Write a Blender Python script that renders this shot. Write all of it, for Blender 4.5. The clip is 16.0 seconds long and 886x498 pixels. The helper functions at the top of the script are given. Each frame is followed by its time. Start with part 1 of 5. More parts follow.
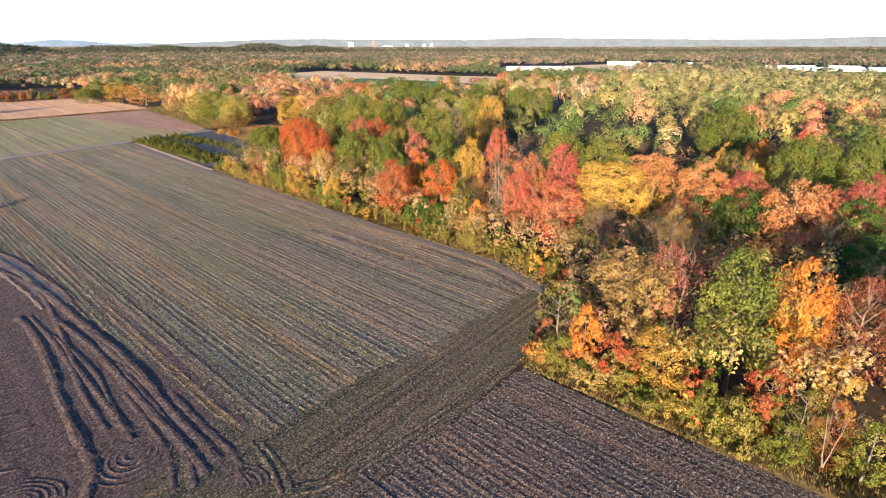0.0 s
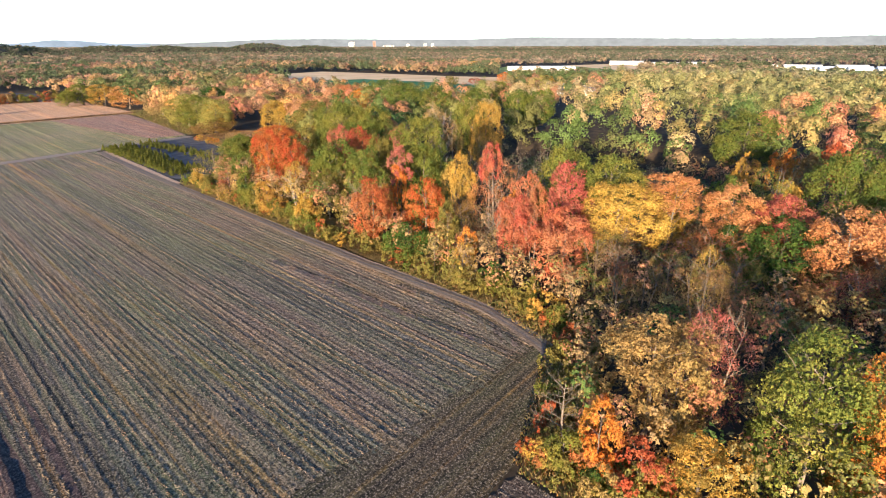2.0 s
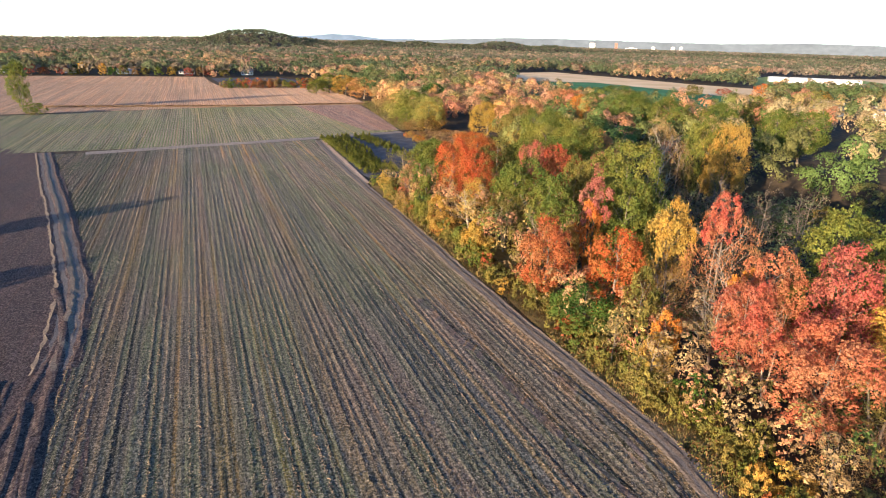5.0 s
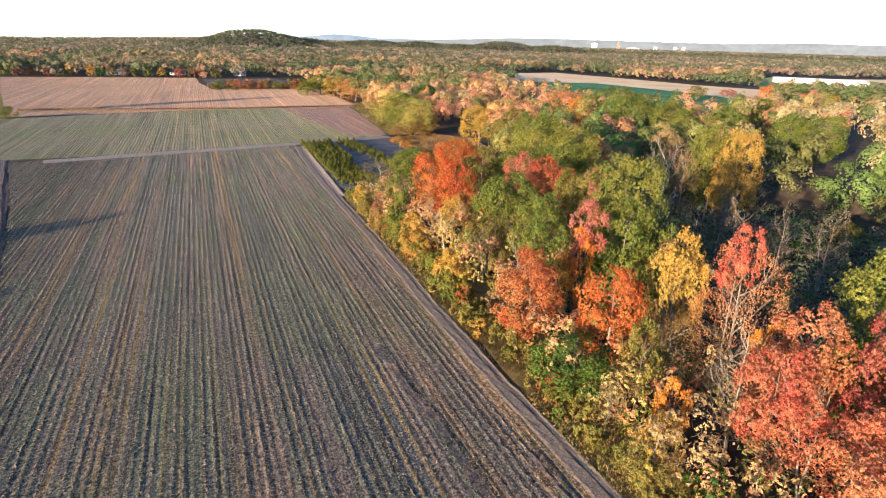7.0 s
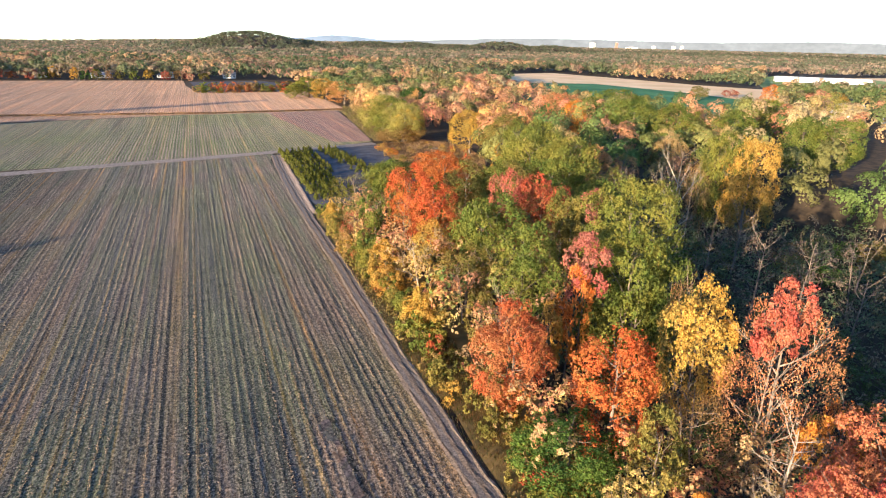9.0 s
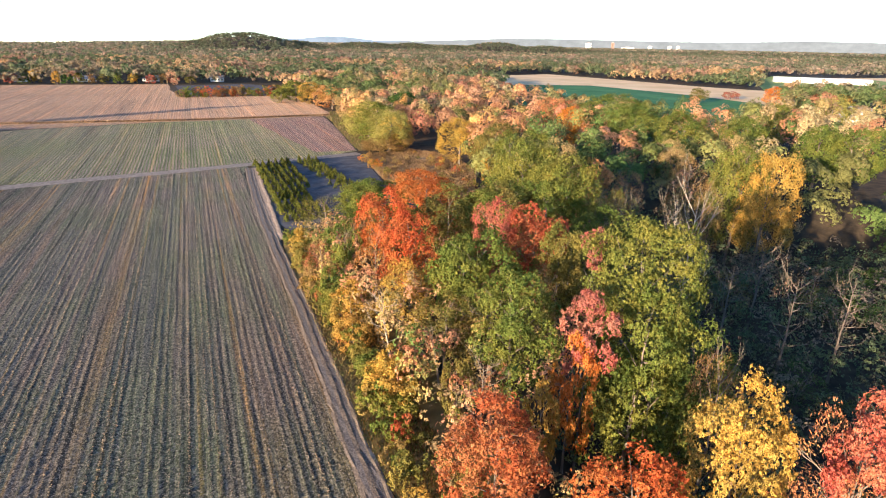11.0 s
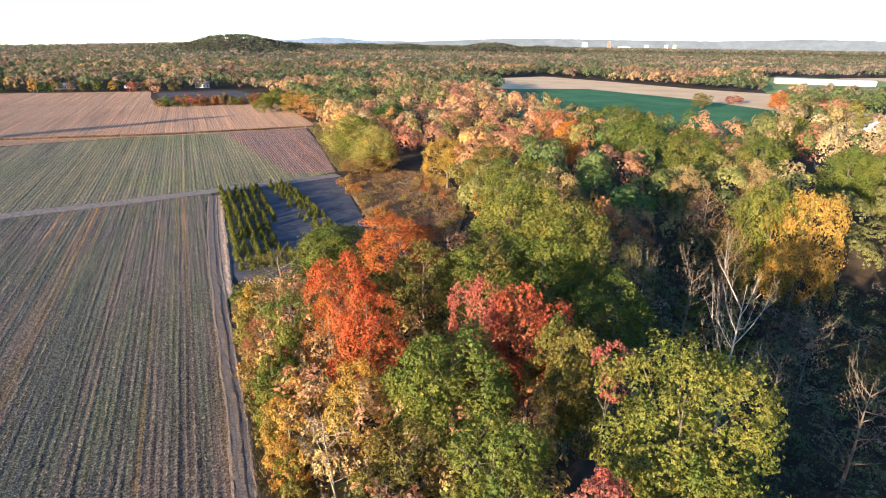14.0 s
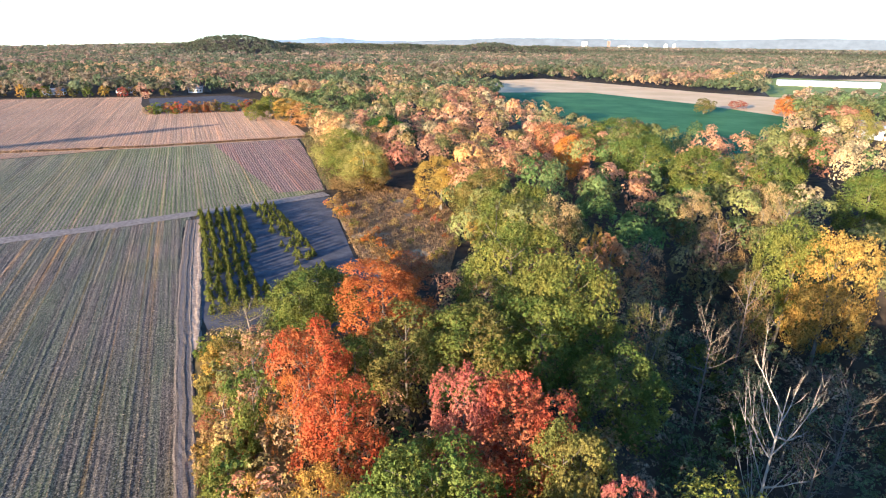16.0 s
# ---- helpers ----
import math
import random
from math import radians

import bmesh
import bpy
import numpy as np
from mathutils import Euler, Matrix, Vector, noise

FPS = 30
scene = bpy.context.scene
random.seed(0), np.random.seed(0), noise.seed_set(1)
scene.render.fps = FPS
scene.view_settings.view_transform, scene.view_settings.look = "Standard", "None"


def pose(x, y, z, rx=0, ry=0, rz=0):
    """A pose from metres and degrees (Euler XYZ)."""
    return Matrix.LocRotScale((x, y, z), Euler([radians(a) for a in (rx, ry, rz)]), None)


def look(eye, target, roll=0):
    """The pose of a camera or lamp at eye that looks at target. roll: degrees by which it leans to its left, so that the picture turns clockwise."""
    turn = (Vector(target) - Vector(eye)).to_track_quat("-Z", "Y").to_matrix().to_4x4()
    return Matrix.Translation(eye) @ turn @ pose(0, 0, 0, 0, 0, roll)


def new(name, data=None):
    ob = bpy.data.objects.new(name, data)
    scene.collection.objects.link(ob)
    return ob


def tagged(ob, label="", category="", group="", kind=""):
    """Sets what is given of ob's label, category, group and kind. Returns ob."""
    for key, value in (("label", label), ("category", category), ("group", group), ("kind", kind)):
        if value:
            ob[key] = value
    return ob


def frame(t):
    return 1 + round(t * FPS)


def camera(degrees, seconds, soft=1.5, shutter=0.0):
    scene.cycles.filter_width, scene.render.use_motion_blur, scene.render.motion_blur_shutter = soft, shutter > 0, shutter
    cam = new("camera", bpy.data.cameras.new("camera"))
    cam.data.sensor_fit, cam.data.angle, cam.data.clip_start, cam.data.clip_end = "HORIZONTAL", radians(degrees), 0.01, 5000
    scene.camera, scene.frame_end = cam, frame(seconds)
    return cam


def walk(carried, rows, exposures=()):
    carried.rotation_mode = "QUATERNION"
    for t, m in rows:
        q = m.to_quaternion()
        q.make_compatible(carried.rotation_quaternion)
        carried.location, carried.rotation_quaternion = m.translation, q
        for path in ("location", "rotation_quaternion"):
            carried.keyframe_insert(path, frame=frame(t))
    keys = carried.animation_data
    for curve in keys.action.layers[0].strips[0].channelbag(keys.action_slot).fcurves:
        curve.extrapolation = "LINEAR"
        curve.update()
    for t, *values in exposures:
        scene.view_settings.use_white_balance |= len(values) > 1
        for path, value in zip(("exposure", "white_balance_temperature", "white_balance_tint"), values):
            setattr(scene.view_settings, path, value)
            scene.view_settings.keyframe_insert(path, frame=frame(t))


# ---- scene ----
cam = camera(77.0, 16.0, soft=1.05)
METRES, EYE, TILT, LEAN, TURN = 105.0, 31.7, -19.9, 0.0, 0.0
ROWS = [
    (0.0, 0.0, 0.0, 0.0, 0.0, 0.0, -0.0),
    (0.5, 0.0067, 0.0352, 0.0127, 0.05, 0.0, 0.02),
    (1.0, 0.0134, 0.0697, 0.0257, 0.09, -0.01, 0.04),
    (1.5, 0.0199, 0.1038, 0.0384, 0.14, -0.01, 0.09),
    (2.0, 0.0259, 0.1368, 0.051, 0.18, -0.03, 0.06),
    (2.5, 0.0315, 0.1692, 0.0634, 0.18, -0.01, 0.06),
    (3.0, 0.0365, 0.2016, 0.0763, 1.84, -0.02, -0.74),
    (3.5, 0.0386, 0.2327, 0.0883, 6.69, -0.22, -3.19),
    (4.0, 0.0418, 0.2638, 0.1, 16.06, -1.09, -7.24),
    (4.2, 0.0415, 0.276, 0.1047, 19.3, -1.45, -8.5),
    (4.5, 0.041, 0.2945, 0.1115, 21.1, -1.7, -9.15),
    (5.5, 0.0387, 0.355, 0.1335, 21.35, -1.74, -9.25),
    (6.5, 0.035, 0.4151, 0.1551, 21.42, -1.75, -9.26),
    (7.0, 0.0312, 0.4448, 0.1654, 21.53, -1.75, -9.25),
    (7.5, 0.0269, 0.4747, 0.1757, 21.54, -1.7, -9.21),
    (8.0, 0.0225, 0.5038, 0.1868, 21.53, -1.7, -9.15),
    (8.5, 0.0176, 0.5329, 0.198, 21.49, -1.71, -9.04),
    (9.0, 0.0122, 0.5625, 0.2085, 21.45, -1.69, -8.93),
    (11.5, -0.0194, 0.6997, 0.2702, 21.11, -1.58, -8.55),
    (12.0, -0.0259, 0.7252, 0.2833, 21.05, -1.57, -8.47),
    (12.5, -0.0324, 0.7501, 0.2966, 21.03, -1.56, -8.36),
    (13.0, -0.0388, 0.7737, 0.3106, 21.0, -1.57, -8.31),
    (13.5, -0.0452, 0.7965, 0.3249, 20.98, -1.57, -8.27),
    (14.0, -0.0514, 0.8177, 0.3399, 20.94, -1.58, -8.22),
    (14.5, -0.0574, 0.8382, 0.3551, 20.92, -1.59, -8.19),
    (15.0, -0.0633, 0.8579, 0.3703, 20.92, -1.61, -8.16),
    (15.5, -0.0687, 0.8763, 0.3857, 20.9, -1.64, -8.11),
    (16.0, -0.0739, 0.8937, 0.4007, 20.92, -1.66, -8.09),
]
walk(cam, [(t, pose(0, 0, EYE, TILT, LEAN, TURN) @ pose(METRES * x, METRES * y, METRES * z, 90 + pitch, roll, yaw)) for t, x, y, z, yaw, pitch, roll in ROWS],
     exposures=[(0.0, 1.88, 6500, 10), (2.5, 1.77, 6500, 10), (4.0, 1.75, 6500, 10), (7.0, 1.89, 6500, 10), (9.0, 2.02, 6500, 10), (11.5, 1.92, 6450, 10), (13.5, 1.88, 6300, 10), (15.0, 1.98, 6100, 10), (16.0, 2.13, 5850, 10)])

# ---- light: a low evening sun behind the camera, and a pale sky ----
SUN_AZ, SUN_EL = radians(196), radians(8.3)
world = bpy.data.worlds.new("sky")
scene.world = world
world.use_nodes = True
wn = world.node_tree.nodes
sky = wn.new("ShaderNodeTexSky")
sky.sky_type, sky.sun_disc = "NISHITA", False
sky.sun_elevation, sky.sun_rotation = SUN_EL, SUN_AZ
sky.air_density, sky.dust_density, sky.ozone_density = 0.72, 0.0, 3.0
wn["Background"].inputs["Strength"].default_value = 0.126
world.node_tree.links.new(sky.outputs[0], wn["Background"].inputs["Color"])
sun = new("sun", bpy.data.lights.new("sun", "SUN"))
sun.data.energy, sun.data.angle, sun.data.color = 5.4, radians(0.6), (1.0, 0.77, 0.52)
sun.matrix_world = look((math.sin(SUN_AZ) * 100, math.cos(SUN_AZ) * 100, math.tan(SUN_EL) * 100), (0, 0, 0))


# ---- materials ----
def material(name, rough=0.9, spec=0.1):
    m = bpy.data.materials.new(name)
    m.use_nodes = True
    b = m.node_tree.nodes["Principled BSDF"]
    b.inputs["Roughness"].default_value = rough
    b.inputs["Specular IOR Level"].default_value = spec
    return m, m.node_tree.nodes, m.node_tree.links, b


def ramp(nodes, stops, constant=False):
    r = nodes.new("ShaderNodeValToRGB")
    if constant:
        r.color_ramp.interpolation = "CONSTANT"
    el = r.color_ramp.elements
    while len(el) < len(stops):
        el.new(0.5)
    for e, (p, c) in zip(el, stops):
        e.position, e.color = p, (*c, 1)
    return r


def noise_tex(nodes, links, coord, scale, detail=4.0, rough=0.6, stretch=None):
    n = nodes.new("ShaderNodeTexNoise")
    n.inputs["Scale"].default_value, n.inputs["Detail"].default_value, n.inputs["Roughness"].default_value = scale, detail, rough
    if stretch:
        mp = nodes.new("ShaderNodeMapping")
        mp.inputs["Scale"].default_value = stretch
        links.new(coord, mp.inputs["Vector"])
        coord = mp.outputs["Vector"]
    links.new(coord, n.inputs["Vector"])
    return n


def mix(nodes, links, fac, a, b, blend="MIX"):
    n = nodes.new("ShaderNodeMix")
    n.data_type, n.blend_type = "RGBA", blend
    for sock, v in ((n.inputs[0], fac), (n.inputs[6], a), (n.inputs[7], b)):
        if isinstance(v, (int, float)):
            sock.default_value = v
        elif isinstance(v, tuple):
            sock.default_value = (*v, 1)
        else:
            links.new(v, sock)
    return n.outputs[2]


def muted(c, k=0.93):
    """A leaf colour drawn a little towards grey, as dry leaves are."""
    g = 0.3 * c[0] + 0.6 * c[1] + 0.1 * c[2]
    return tuple((g + (v - g) * k) * 1.2 for v in c)


LEAF = {
    "green": ((0.105, 0.155, 0.032), (0.19, 0.20, 0.038)),
    "deepgreen": ((0.05, 0.115, 0.03), (0.10, 0.17, 0.03)),
    "olive": ((0.145, 0.15, 0.035), (0.24, 0.19, 0.05)),
    "yellowgreen": ((0.13, 0.165, 0.032), (0.235, 0.225, 0.042)),
    "hedge": ((0.175, 0.18, 0.045), (0.28, 0.225, 0.055)),
    "straw": ((0.36, 0.25, 0.09), (0.29, 0.215, 0.075)),
    "lime": ((0.27, 0.27, 0.065), (0.36, 0.31, 0.085)),
    "yellow": ((0.62, 0.44, 0.085), (0.56, 0.37, 0.07)),
    "gold": ((0.52, 0.31, 0.055), (0.36, 0.26, 0.06)),
    "orange": ((0.60, 0.19, 0.03), (0.52, 0.27, 0.05)),
    "redorange": ((0.48, 0.105, 0.03), (0.45, 0.16, 0.045)),
    "red": ((0.40, 0.10, 0.078), (0.41, 0.15, 0.095)),
    "rust": ((0.42, 0.10, 0.04), (0.38, 0.15, 0.06)),
    "coral": ((0.47, 0.125, 0.075), (0.44, 0.185, 0.09)),
    "salmon": ((0.50, 0.17, 0.08), (0.46, 0.22, 0.10)),
    "pink": ((0.44, 0.125, 0.10), (0.38, 0.17, 0.12)),
    "peach": ((0.58, 0.30, 0.13), (0.50, 0.22, 0.08)),
    "pale": ((0.42, 0.32, 0.13), (0.36, 0.25, 0.12)),
    "brown": ((0.26, 0.15, 0.06), (0.30, 0.20, 0.08)),
    "grey": ((0.27, 0.20, 0.13), (0.24, 0.16, 0.10)),
    "white": ((0.45, 0.34, 0.15), (0.35, 0.25, 0.10)),
}


LEAF = {k: (muted(a), muted(b)) for k, (a, b) in LEAF.items()}


def leaf_shader(nodes, links, out, colour, coord, scale, cover=0.50, tilt=0.9, spread=0.42):
    """Cuts each spray into single leaves, tilts and tints them one by one, and lets some light through."""
    cells = nodes.new("ShaderNodeTexVoronoi")
    cells.inputs["Scale"].default_value = scale
    links.new(coord, cells.inputs["Vector"])
    geo = nodes.new("ShaderNodeNewGeometry")
    off, add, nor = (nodes.new("ShaderNodeVectorMath") for _ in range(3))
    off.operation, add.operation, nor.operation = "MULTIPLY_ADD", "ADD", "NORMALIZE"
    off.inputs[1].default_value, off.inputs[2].default_value = (tilt * 2,) * 3, (-tilt,) * 3
    links.new(cells.outputs["Color"], off.inputs[0])
    links.new(off.outputs[0], add.inputs[0])
    links.new(geo.outputs["Normal"], add.inputs[1])
    links.new(add.outputs[0], nor.inputs[0])
    sep = nodes.new("ShaderNodeSeparateColor")
    links.new(cells.outputs["Color"], sep.inputs[0])
    v = ramp(nodes, [(0.0, (1 - spread, 1 - spread * 1.08, 1 - spread * 1.08)), (0.5, (1.0, 1.0, 1.0)), (1.0, (1 + spread * 1.1, 1 + spread, 1 + spread * 0.7))])
    links.new(sep.outputs[0], v.inputs[0])
    colour = mix(nodes, links, 1.0, colour, v.outputs[0], "MULTIPLY")
    diff, trans, both = nodes.new("ShaderNodeBsdfDiffuse"), nodes.new("ShaderNodeBsdfTranslucent"), nodes.new("ShaderNodeMixShader")
    for n in (diff, trans):
        links.new(colour, n.inputs["Color"])
        links.new(nor.outputs[0], n.inputs["Normal"])
    both.inputs[0].default_value = 0.40
    links.new(diff.outputs[0], both.inputs[1])
    links.new(trans.outputs[0], both.inputs[2])
    if cover >= 1:
        links.new(both.outputs[0], out.inputs["Surface"])
        return
    hole, clear, cut = nodes.new("ShaderNodeMath"), nodes.new("ShaderNodeBsdfTransparent"), nodes.new("ShaderNodeMixShader")
    hole.operation = "GREATER_THAN"
    hole.inputs[1].default_value = cover
    links.new(cells.outputs["Distance"], hole.inputs[0])
    links.new(hole.outputs[0], cut.inputs[0])
    links.new(both.outputs[0], cut.inputs[1])
    links.new(clear.outputs[0], cut.inputs[2])
    links.new(cut.outputs[0], out.inputs["Surface"])


def leaf_material(name, a, b, scale=15.0, cover=0.64):
    """Leaves of two tones that run through the crown."""
    m = bpy.data.materials.new("leaf_" + name)
    m.use_nodes = True
    nodes, links = m.node_tree.nodes, m.node_tree.links
    out = nodes["Material Output"]
    nodes.remove(nodes["Principled BSDF"])
    tc, geo, oi = nodes.new("ShaderNodeTexCoord"), nodes.new("ShaderNodeNewGeometry"), nodes.new("ShaderNodeObjectInfo")
    n = noise_tex(nodes, links, tc.outputs["Object"], 0.33, 3)
    f = ramp(nodes, [(0.38, (0, 0, 0)), (0.62, (1, 1, 1))])
    links.new(n.outputs[0], f.inputs[0])
    c = mix(nodes, links, f.outputs[0], a, b)
    v = ramp(nodes, [(0.0, (0.84, 0.82, 0.82)), (1.0, (1.16, 1.15, 1.1))])
    links.new(geo.outputs["Random Per Island"], v.inputs[0])
    c = mix(nodes, links, 1.0, c, v.outputs[0], "MULTIPLY")
    hue = nodes.new("ShaderNodeHueSaturation")
    h = nodes.new("ShaderNodeMapRange")
    h.inputs[3].default_value, h.inputs[4].default_value = 0.491, 0.509
    links.new(oi.outputs["Random"], h.inputs[0])
    links.new(h.outputs[0], hue.inputs["Hue"])
    links.new(c, hue.inputs["Color"])
    leaf_shader(nodes, links, out, hue.outputs[0], tc.outputs["Object"], scale, cover)
    return m


LEAF_MAT = {k: leaf_material(k, *v) for k, v in LEAF.items()}


def woods_material(name, scale, cover, tilt, spread):
    """Far foliage: each tree keeps its own leaf tint."""
    m = bpy.data.materials.new(name)
    m.use_nodes = True
    nodes, links = m.node_tree.nodes, m.node_tree.links
    out = nodes["Material Output"]
    nodes.remove(nodes["Principled BSDF"])
    at, geo, tc = nodes.new("ShaderNodeAttribute"), nodes.new("ShaderNodeNewGeometry"), nodes.new("ShaderNodeTexCoord")
    at.attribute_name = "leaf_tint"
    v = ramp(nodes, [(0.0, (0.84, 0.82, 0.82)), (1.0, (1.16, 1.15, 1.1))])
    links.new(geo.outputs["Random Per Island"], v.inputs[0])
    c = mix(nodes, links, 1.0, at.outputs["Color"], v.outputs[0], "MULTIPLY")
    leaf_shader(nodes, links, out, c, tc.outputs["Object"], scale, cover, tilt, spread)
    return m


WOODS_NEAR = woods_material("near_foliage", 7.5, 0.62, 0.60, 0.40)
WOODS_MID = woods_material("middle_foliage", 5.0, 0.68, 0.62, 0.34)
WOODS = woods_material("far_foliage", 2.6, 1.0, 1.2, 0.25)


def bark_material(name, a, b):
    m, nodes, links, bs = material("bark_" + name, 0.95, 0.05)
    tc = nodes.new("ShaderNodeTexCoord")
    n = noise_tex(nodes, links, tc.outputs["Object"], 3.0, 5, 0.6, (1, 1, 0.25))
    r = ramp(nodes, [(0.3, a), (0.7, b)])
    links.new(n.outputs[0], r.inputs[0])
    links.new(r.outputs[0], bs.inputs["Base Color"])
    bump = nodes.new("ShaderNodeBump")
    bump.inputs["Strength"].default_value, bump.inputs["Distance"].default_value = 0.5, 0.05
    links.new(n.outputs[0], bump.inputs["Height"])
    links.new(bump.outputs[0], bs.inputs["Normal"])
    return m


BARK = bark_material("grey", (0.11, 0.088, 0.07), (0.23, 0.19, 0.155))
BARK_PALE = bark_material("pale", (0.21, 0.18, 0.15), (0.37, 0.32, 0.265))


def soil_material(name, dark, light, tint, row=0.76, rows=1.0, patch=0.05, tint_amount=0.5, straw=0.5, bands=1.0, stripe=0.0, lines=((0.6, 1.0, 0.5), (1.25, 1.2, 1.15)), edge_dark=None):
    """Crop land: drill lines and wheel bands along the rows, patches of regrowth, clods and straw flecks. Rows run along local y."""
    m, nodes, links, bs = material("soil_" + name, 0.95, 0.08)
    bs.inputs["Diffuse Roughness"].default_value = 0.5
    tc = nodes.new("ShaderNodeTexCoord")
    co = tc.outputs["Object"]
    fine = noise_tex(nodes, links, co, 5.0, 5, 0.85, (1.0, 0.6, 1.0))
    line = noise_tex(nodes, links, co, 2.1 / row, 3, 0.75, (1.0, 0.012, 1.0))
    band = noise_tex(nodes, links, co, 0.30, 3, 0.6, (1.0, 0.016, 1.0))
    seam = noise_tex(nodes, links, co, 1.1, 1, 0.5, (1.0, 0.006, 1.0))
    blot = noise_tex(nodes, links, co, patch, 4, 0.55)
    fr = ramp(nodes, [(0.42, dark), (0.59, light)])
    links.new(fine.outputs[0], fr.inputs[0])
    c = fr.outputs[0]

    def tinted(tex, stops, amount):
        r = ramp(nodes, stops)
        links.new(tex.outputs[0], r.inputs[0])
        return mix(nodes, links, amount, c, mix(nodes, links, 1.0, c, r.outputs[0], "MULTIPLY"))

    c = tinted(line, [(0.36, (0.40, 0.43, 0.50)), (0.46, (0.86, 0.87, 0.90)), (0.55, (1.0, 0.98, 0.96)), (0.64, (1.5, 1.40, 1.30))], rows)
    c = tinted(band, [(0.36, (0.64, 0.76, 0.90)), (0.45, (0.86, 0.98, 0.85)), (0.51, (1.0, 0.98, 1.0)), (0.57, (1.14, 1.02, 0.97)), (0.65, (1.62, 1.24, 0.86))], bands)
    c = tinted(seam, [(0.30, (0.50, 0.55, 0.60)), (0.40, (1.0, 1.0, 1.0)), (0.62, (1.0, 1.0, 1.0)), (0.70, (1.7, 1.28, 0.80))], bands)
    # darker towards the low end of local x, with a wavering border
    if edge_dark:
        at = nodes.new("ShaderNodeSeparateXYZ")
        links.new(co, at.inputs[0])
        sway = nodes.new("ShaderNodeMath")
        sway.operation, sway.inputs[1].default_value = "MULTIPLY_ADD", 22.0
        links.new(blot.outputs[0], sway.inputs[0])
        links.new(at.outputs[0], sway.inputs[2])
        inset = nodes.new("ShaderNodeMapRange")
        inset.inputs[1].default_value, inset.inputs[2].default_value = edge_dark[0] + 11, edge_dark[1] + 11
        links.new(sway.outputs[0], inset.inputs[0])
        edge_tone = ramp(nodes, [(0.0, (0.58, 0.59, 0.58)), (1.0, (1.0, 1.0, 1.0))])
        links.new(inset.outputs[0], edge_tone.inputs[0])
        c = mix(nodes, links, 1.0, c, edge_tone.outputs[0], "MULTIPLY")
    if stripe:
        wave = nodes.new("ShaderNodeTexWave")
        wave.bands_direction = "X"
        for key, value in (("Scale", 0.314 / stripe), ("Distortion", 3.0), ("Detail", 2.0), ("Detail Scale", 0.5)):
            wave.inputs[key].default_value = value
        links.new(co, wave.inputs["Vector"])
        wr = ramp(nodes, [(0.25, lines[0]), (0.7, lines[1])])
        links.new(wave.outputs["Color"], wr.inputs[0])
        c = mix(nodes, links, 1.0, c, wr.outputs[0], "MULTIPLY")
    tr = ramp(nodes, [(0.42, (0, 0, 0)), (0.62, (1, 1, 1))])
    links.new(blot.outputs[0], tr.inputs[0])
    tm = nodes.new("ShaderNodeMath")
    tm.operation = "MULTIPLY"
    tm.inputs[1].default_value = tint_amount
    links.new(tr.outputs[0], tm.inputs[0])
    c = mix(nodes, links, tm.outputs[0], c, mix(nodes, links, 1.0, c, tint, "MULTIPLY"))
    clod = nodes.new("ShaderNodeTexVoronoi")
    clod.inputs["Scale"].default_value = 4.6
    links.new(co, clod.inputs["Vector"])
    cs = nodes.new("ShaderNodeSeparateColor")
    links.new(clod.outputs["Color"], cs.inputs[0])
    cr = ramp(nodes, [(0.0, (0.55, 0.55, 0.57)), (0.6, (1.0, 1.0, 1.0)), (1.0, (1.55, 1.48, 1.40))])
    links.new(cs.outputs[0], cr.inputs[0])
    c = mix(nodes, links, 1.0, c, cr.outputs[0], "MULTIPLY")
    fleck = noise_tex(nodes, links, co, 5.0, 3, 0.8)
    sr = ramp(nodes, [(0.56, (0, 0, 0)), (0.60, (straw, straw, straw))])
    links.new(fleck.outputs[0], sr.inputs[0])
    c = mix(nodes, links, sr.outputs[0], c, (0.48, 0.41, 0.345))
    links.new(c, bs.inputs["Base Color"])
    bump = nodes.new("ShaderNodeBump")
    bump.inputs["Strength"].default_value, bump.inputs["Distance"].default_value = 1.0, 0.10
    links.new(fine.outputs[0], bump.inputs["Height"])
    links.new(bump.outputs[0], bs.inputs["Normal"])
    return m


def plain_material(name, a, b, scale=1.0, rough=0.9, spec=0.1, bump=0.3, dist=0.05):
    m, nodes, links, bs = material(name, rough, spec)
    tc = nodes.new("ShaderNodeTexCoord")
    n = noise_tex(nodes, links, tc.outputs["Object"], scale, 6, 0.65)
    r = ramp(nodes, [(0.35, a), (0.65, b)])
    links.new(n.outputs[0], r.inputs[0])
    links.new(r.outputs[0], bs.inputs["Base Color"])
    if bump:
        bp = nodes.new("ShaderNodeBump")
        bp.inputs["Strength"].default_value, bp.inputs["Distance"].default_value = bump, dist
        links.new(n.outputs[0], bp.inputs["Height"])
        links.new(bp.outputs[0], bs.inputs["Normal"])
    return m


SOIL = soil_material("stubble", (0.048, 0.044, 0.039), (0.222, 0.190, 0.155), (0.74, 0.96, 0.70), tint_amount=0.6, edge_dark=(8, 24))
SOIL_NEAR = soil_material("fresh_stubble", (0.029, 0.023, 0.023), (0.142, 0.108, 0.097), (0.75, 0.95, 0.7), tint_amount=0.3, straw=0.6, bands=0.5)
SOIL_GREEN = soil_material("regrowth", (0.076, 0.067, 0.059), (0.262, 0.224, 0.192), (0.70, 0.95, 0.58), row=3.2, tint_amount=0.55, rows=0.8, patch=0.018, bands=0.3, stripe=0.85, lines=((0.62, 0.84, 0.48), (1.20, 1.14, 1.04)))
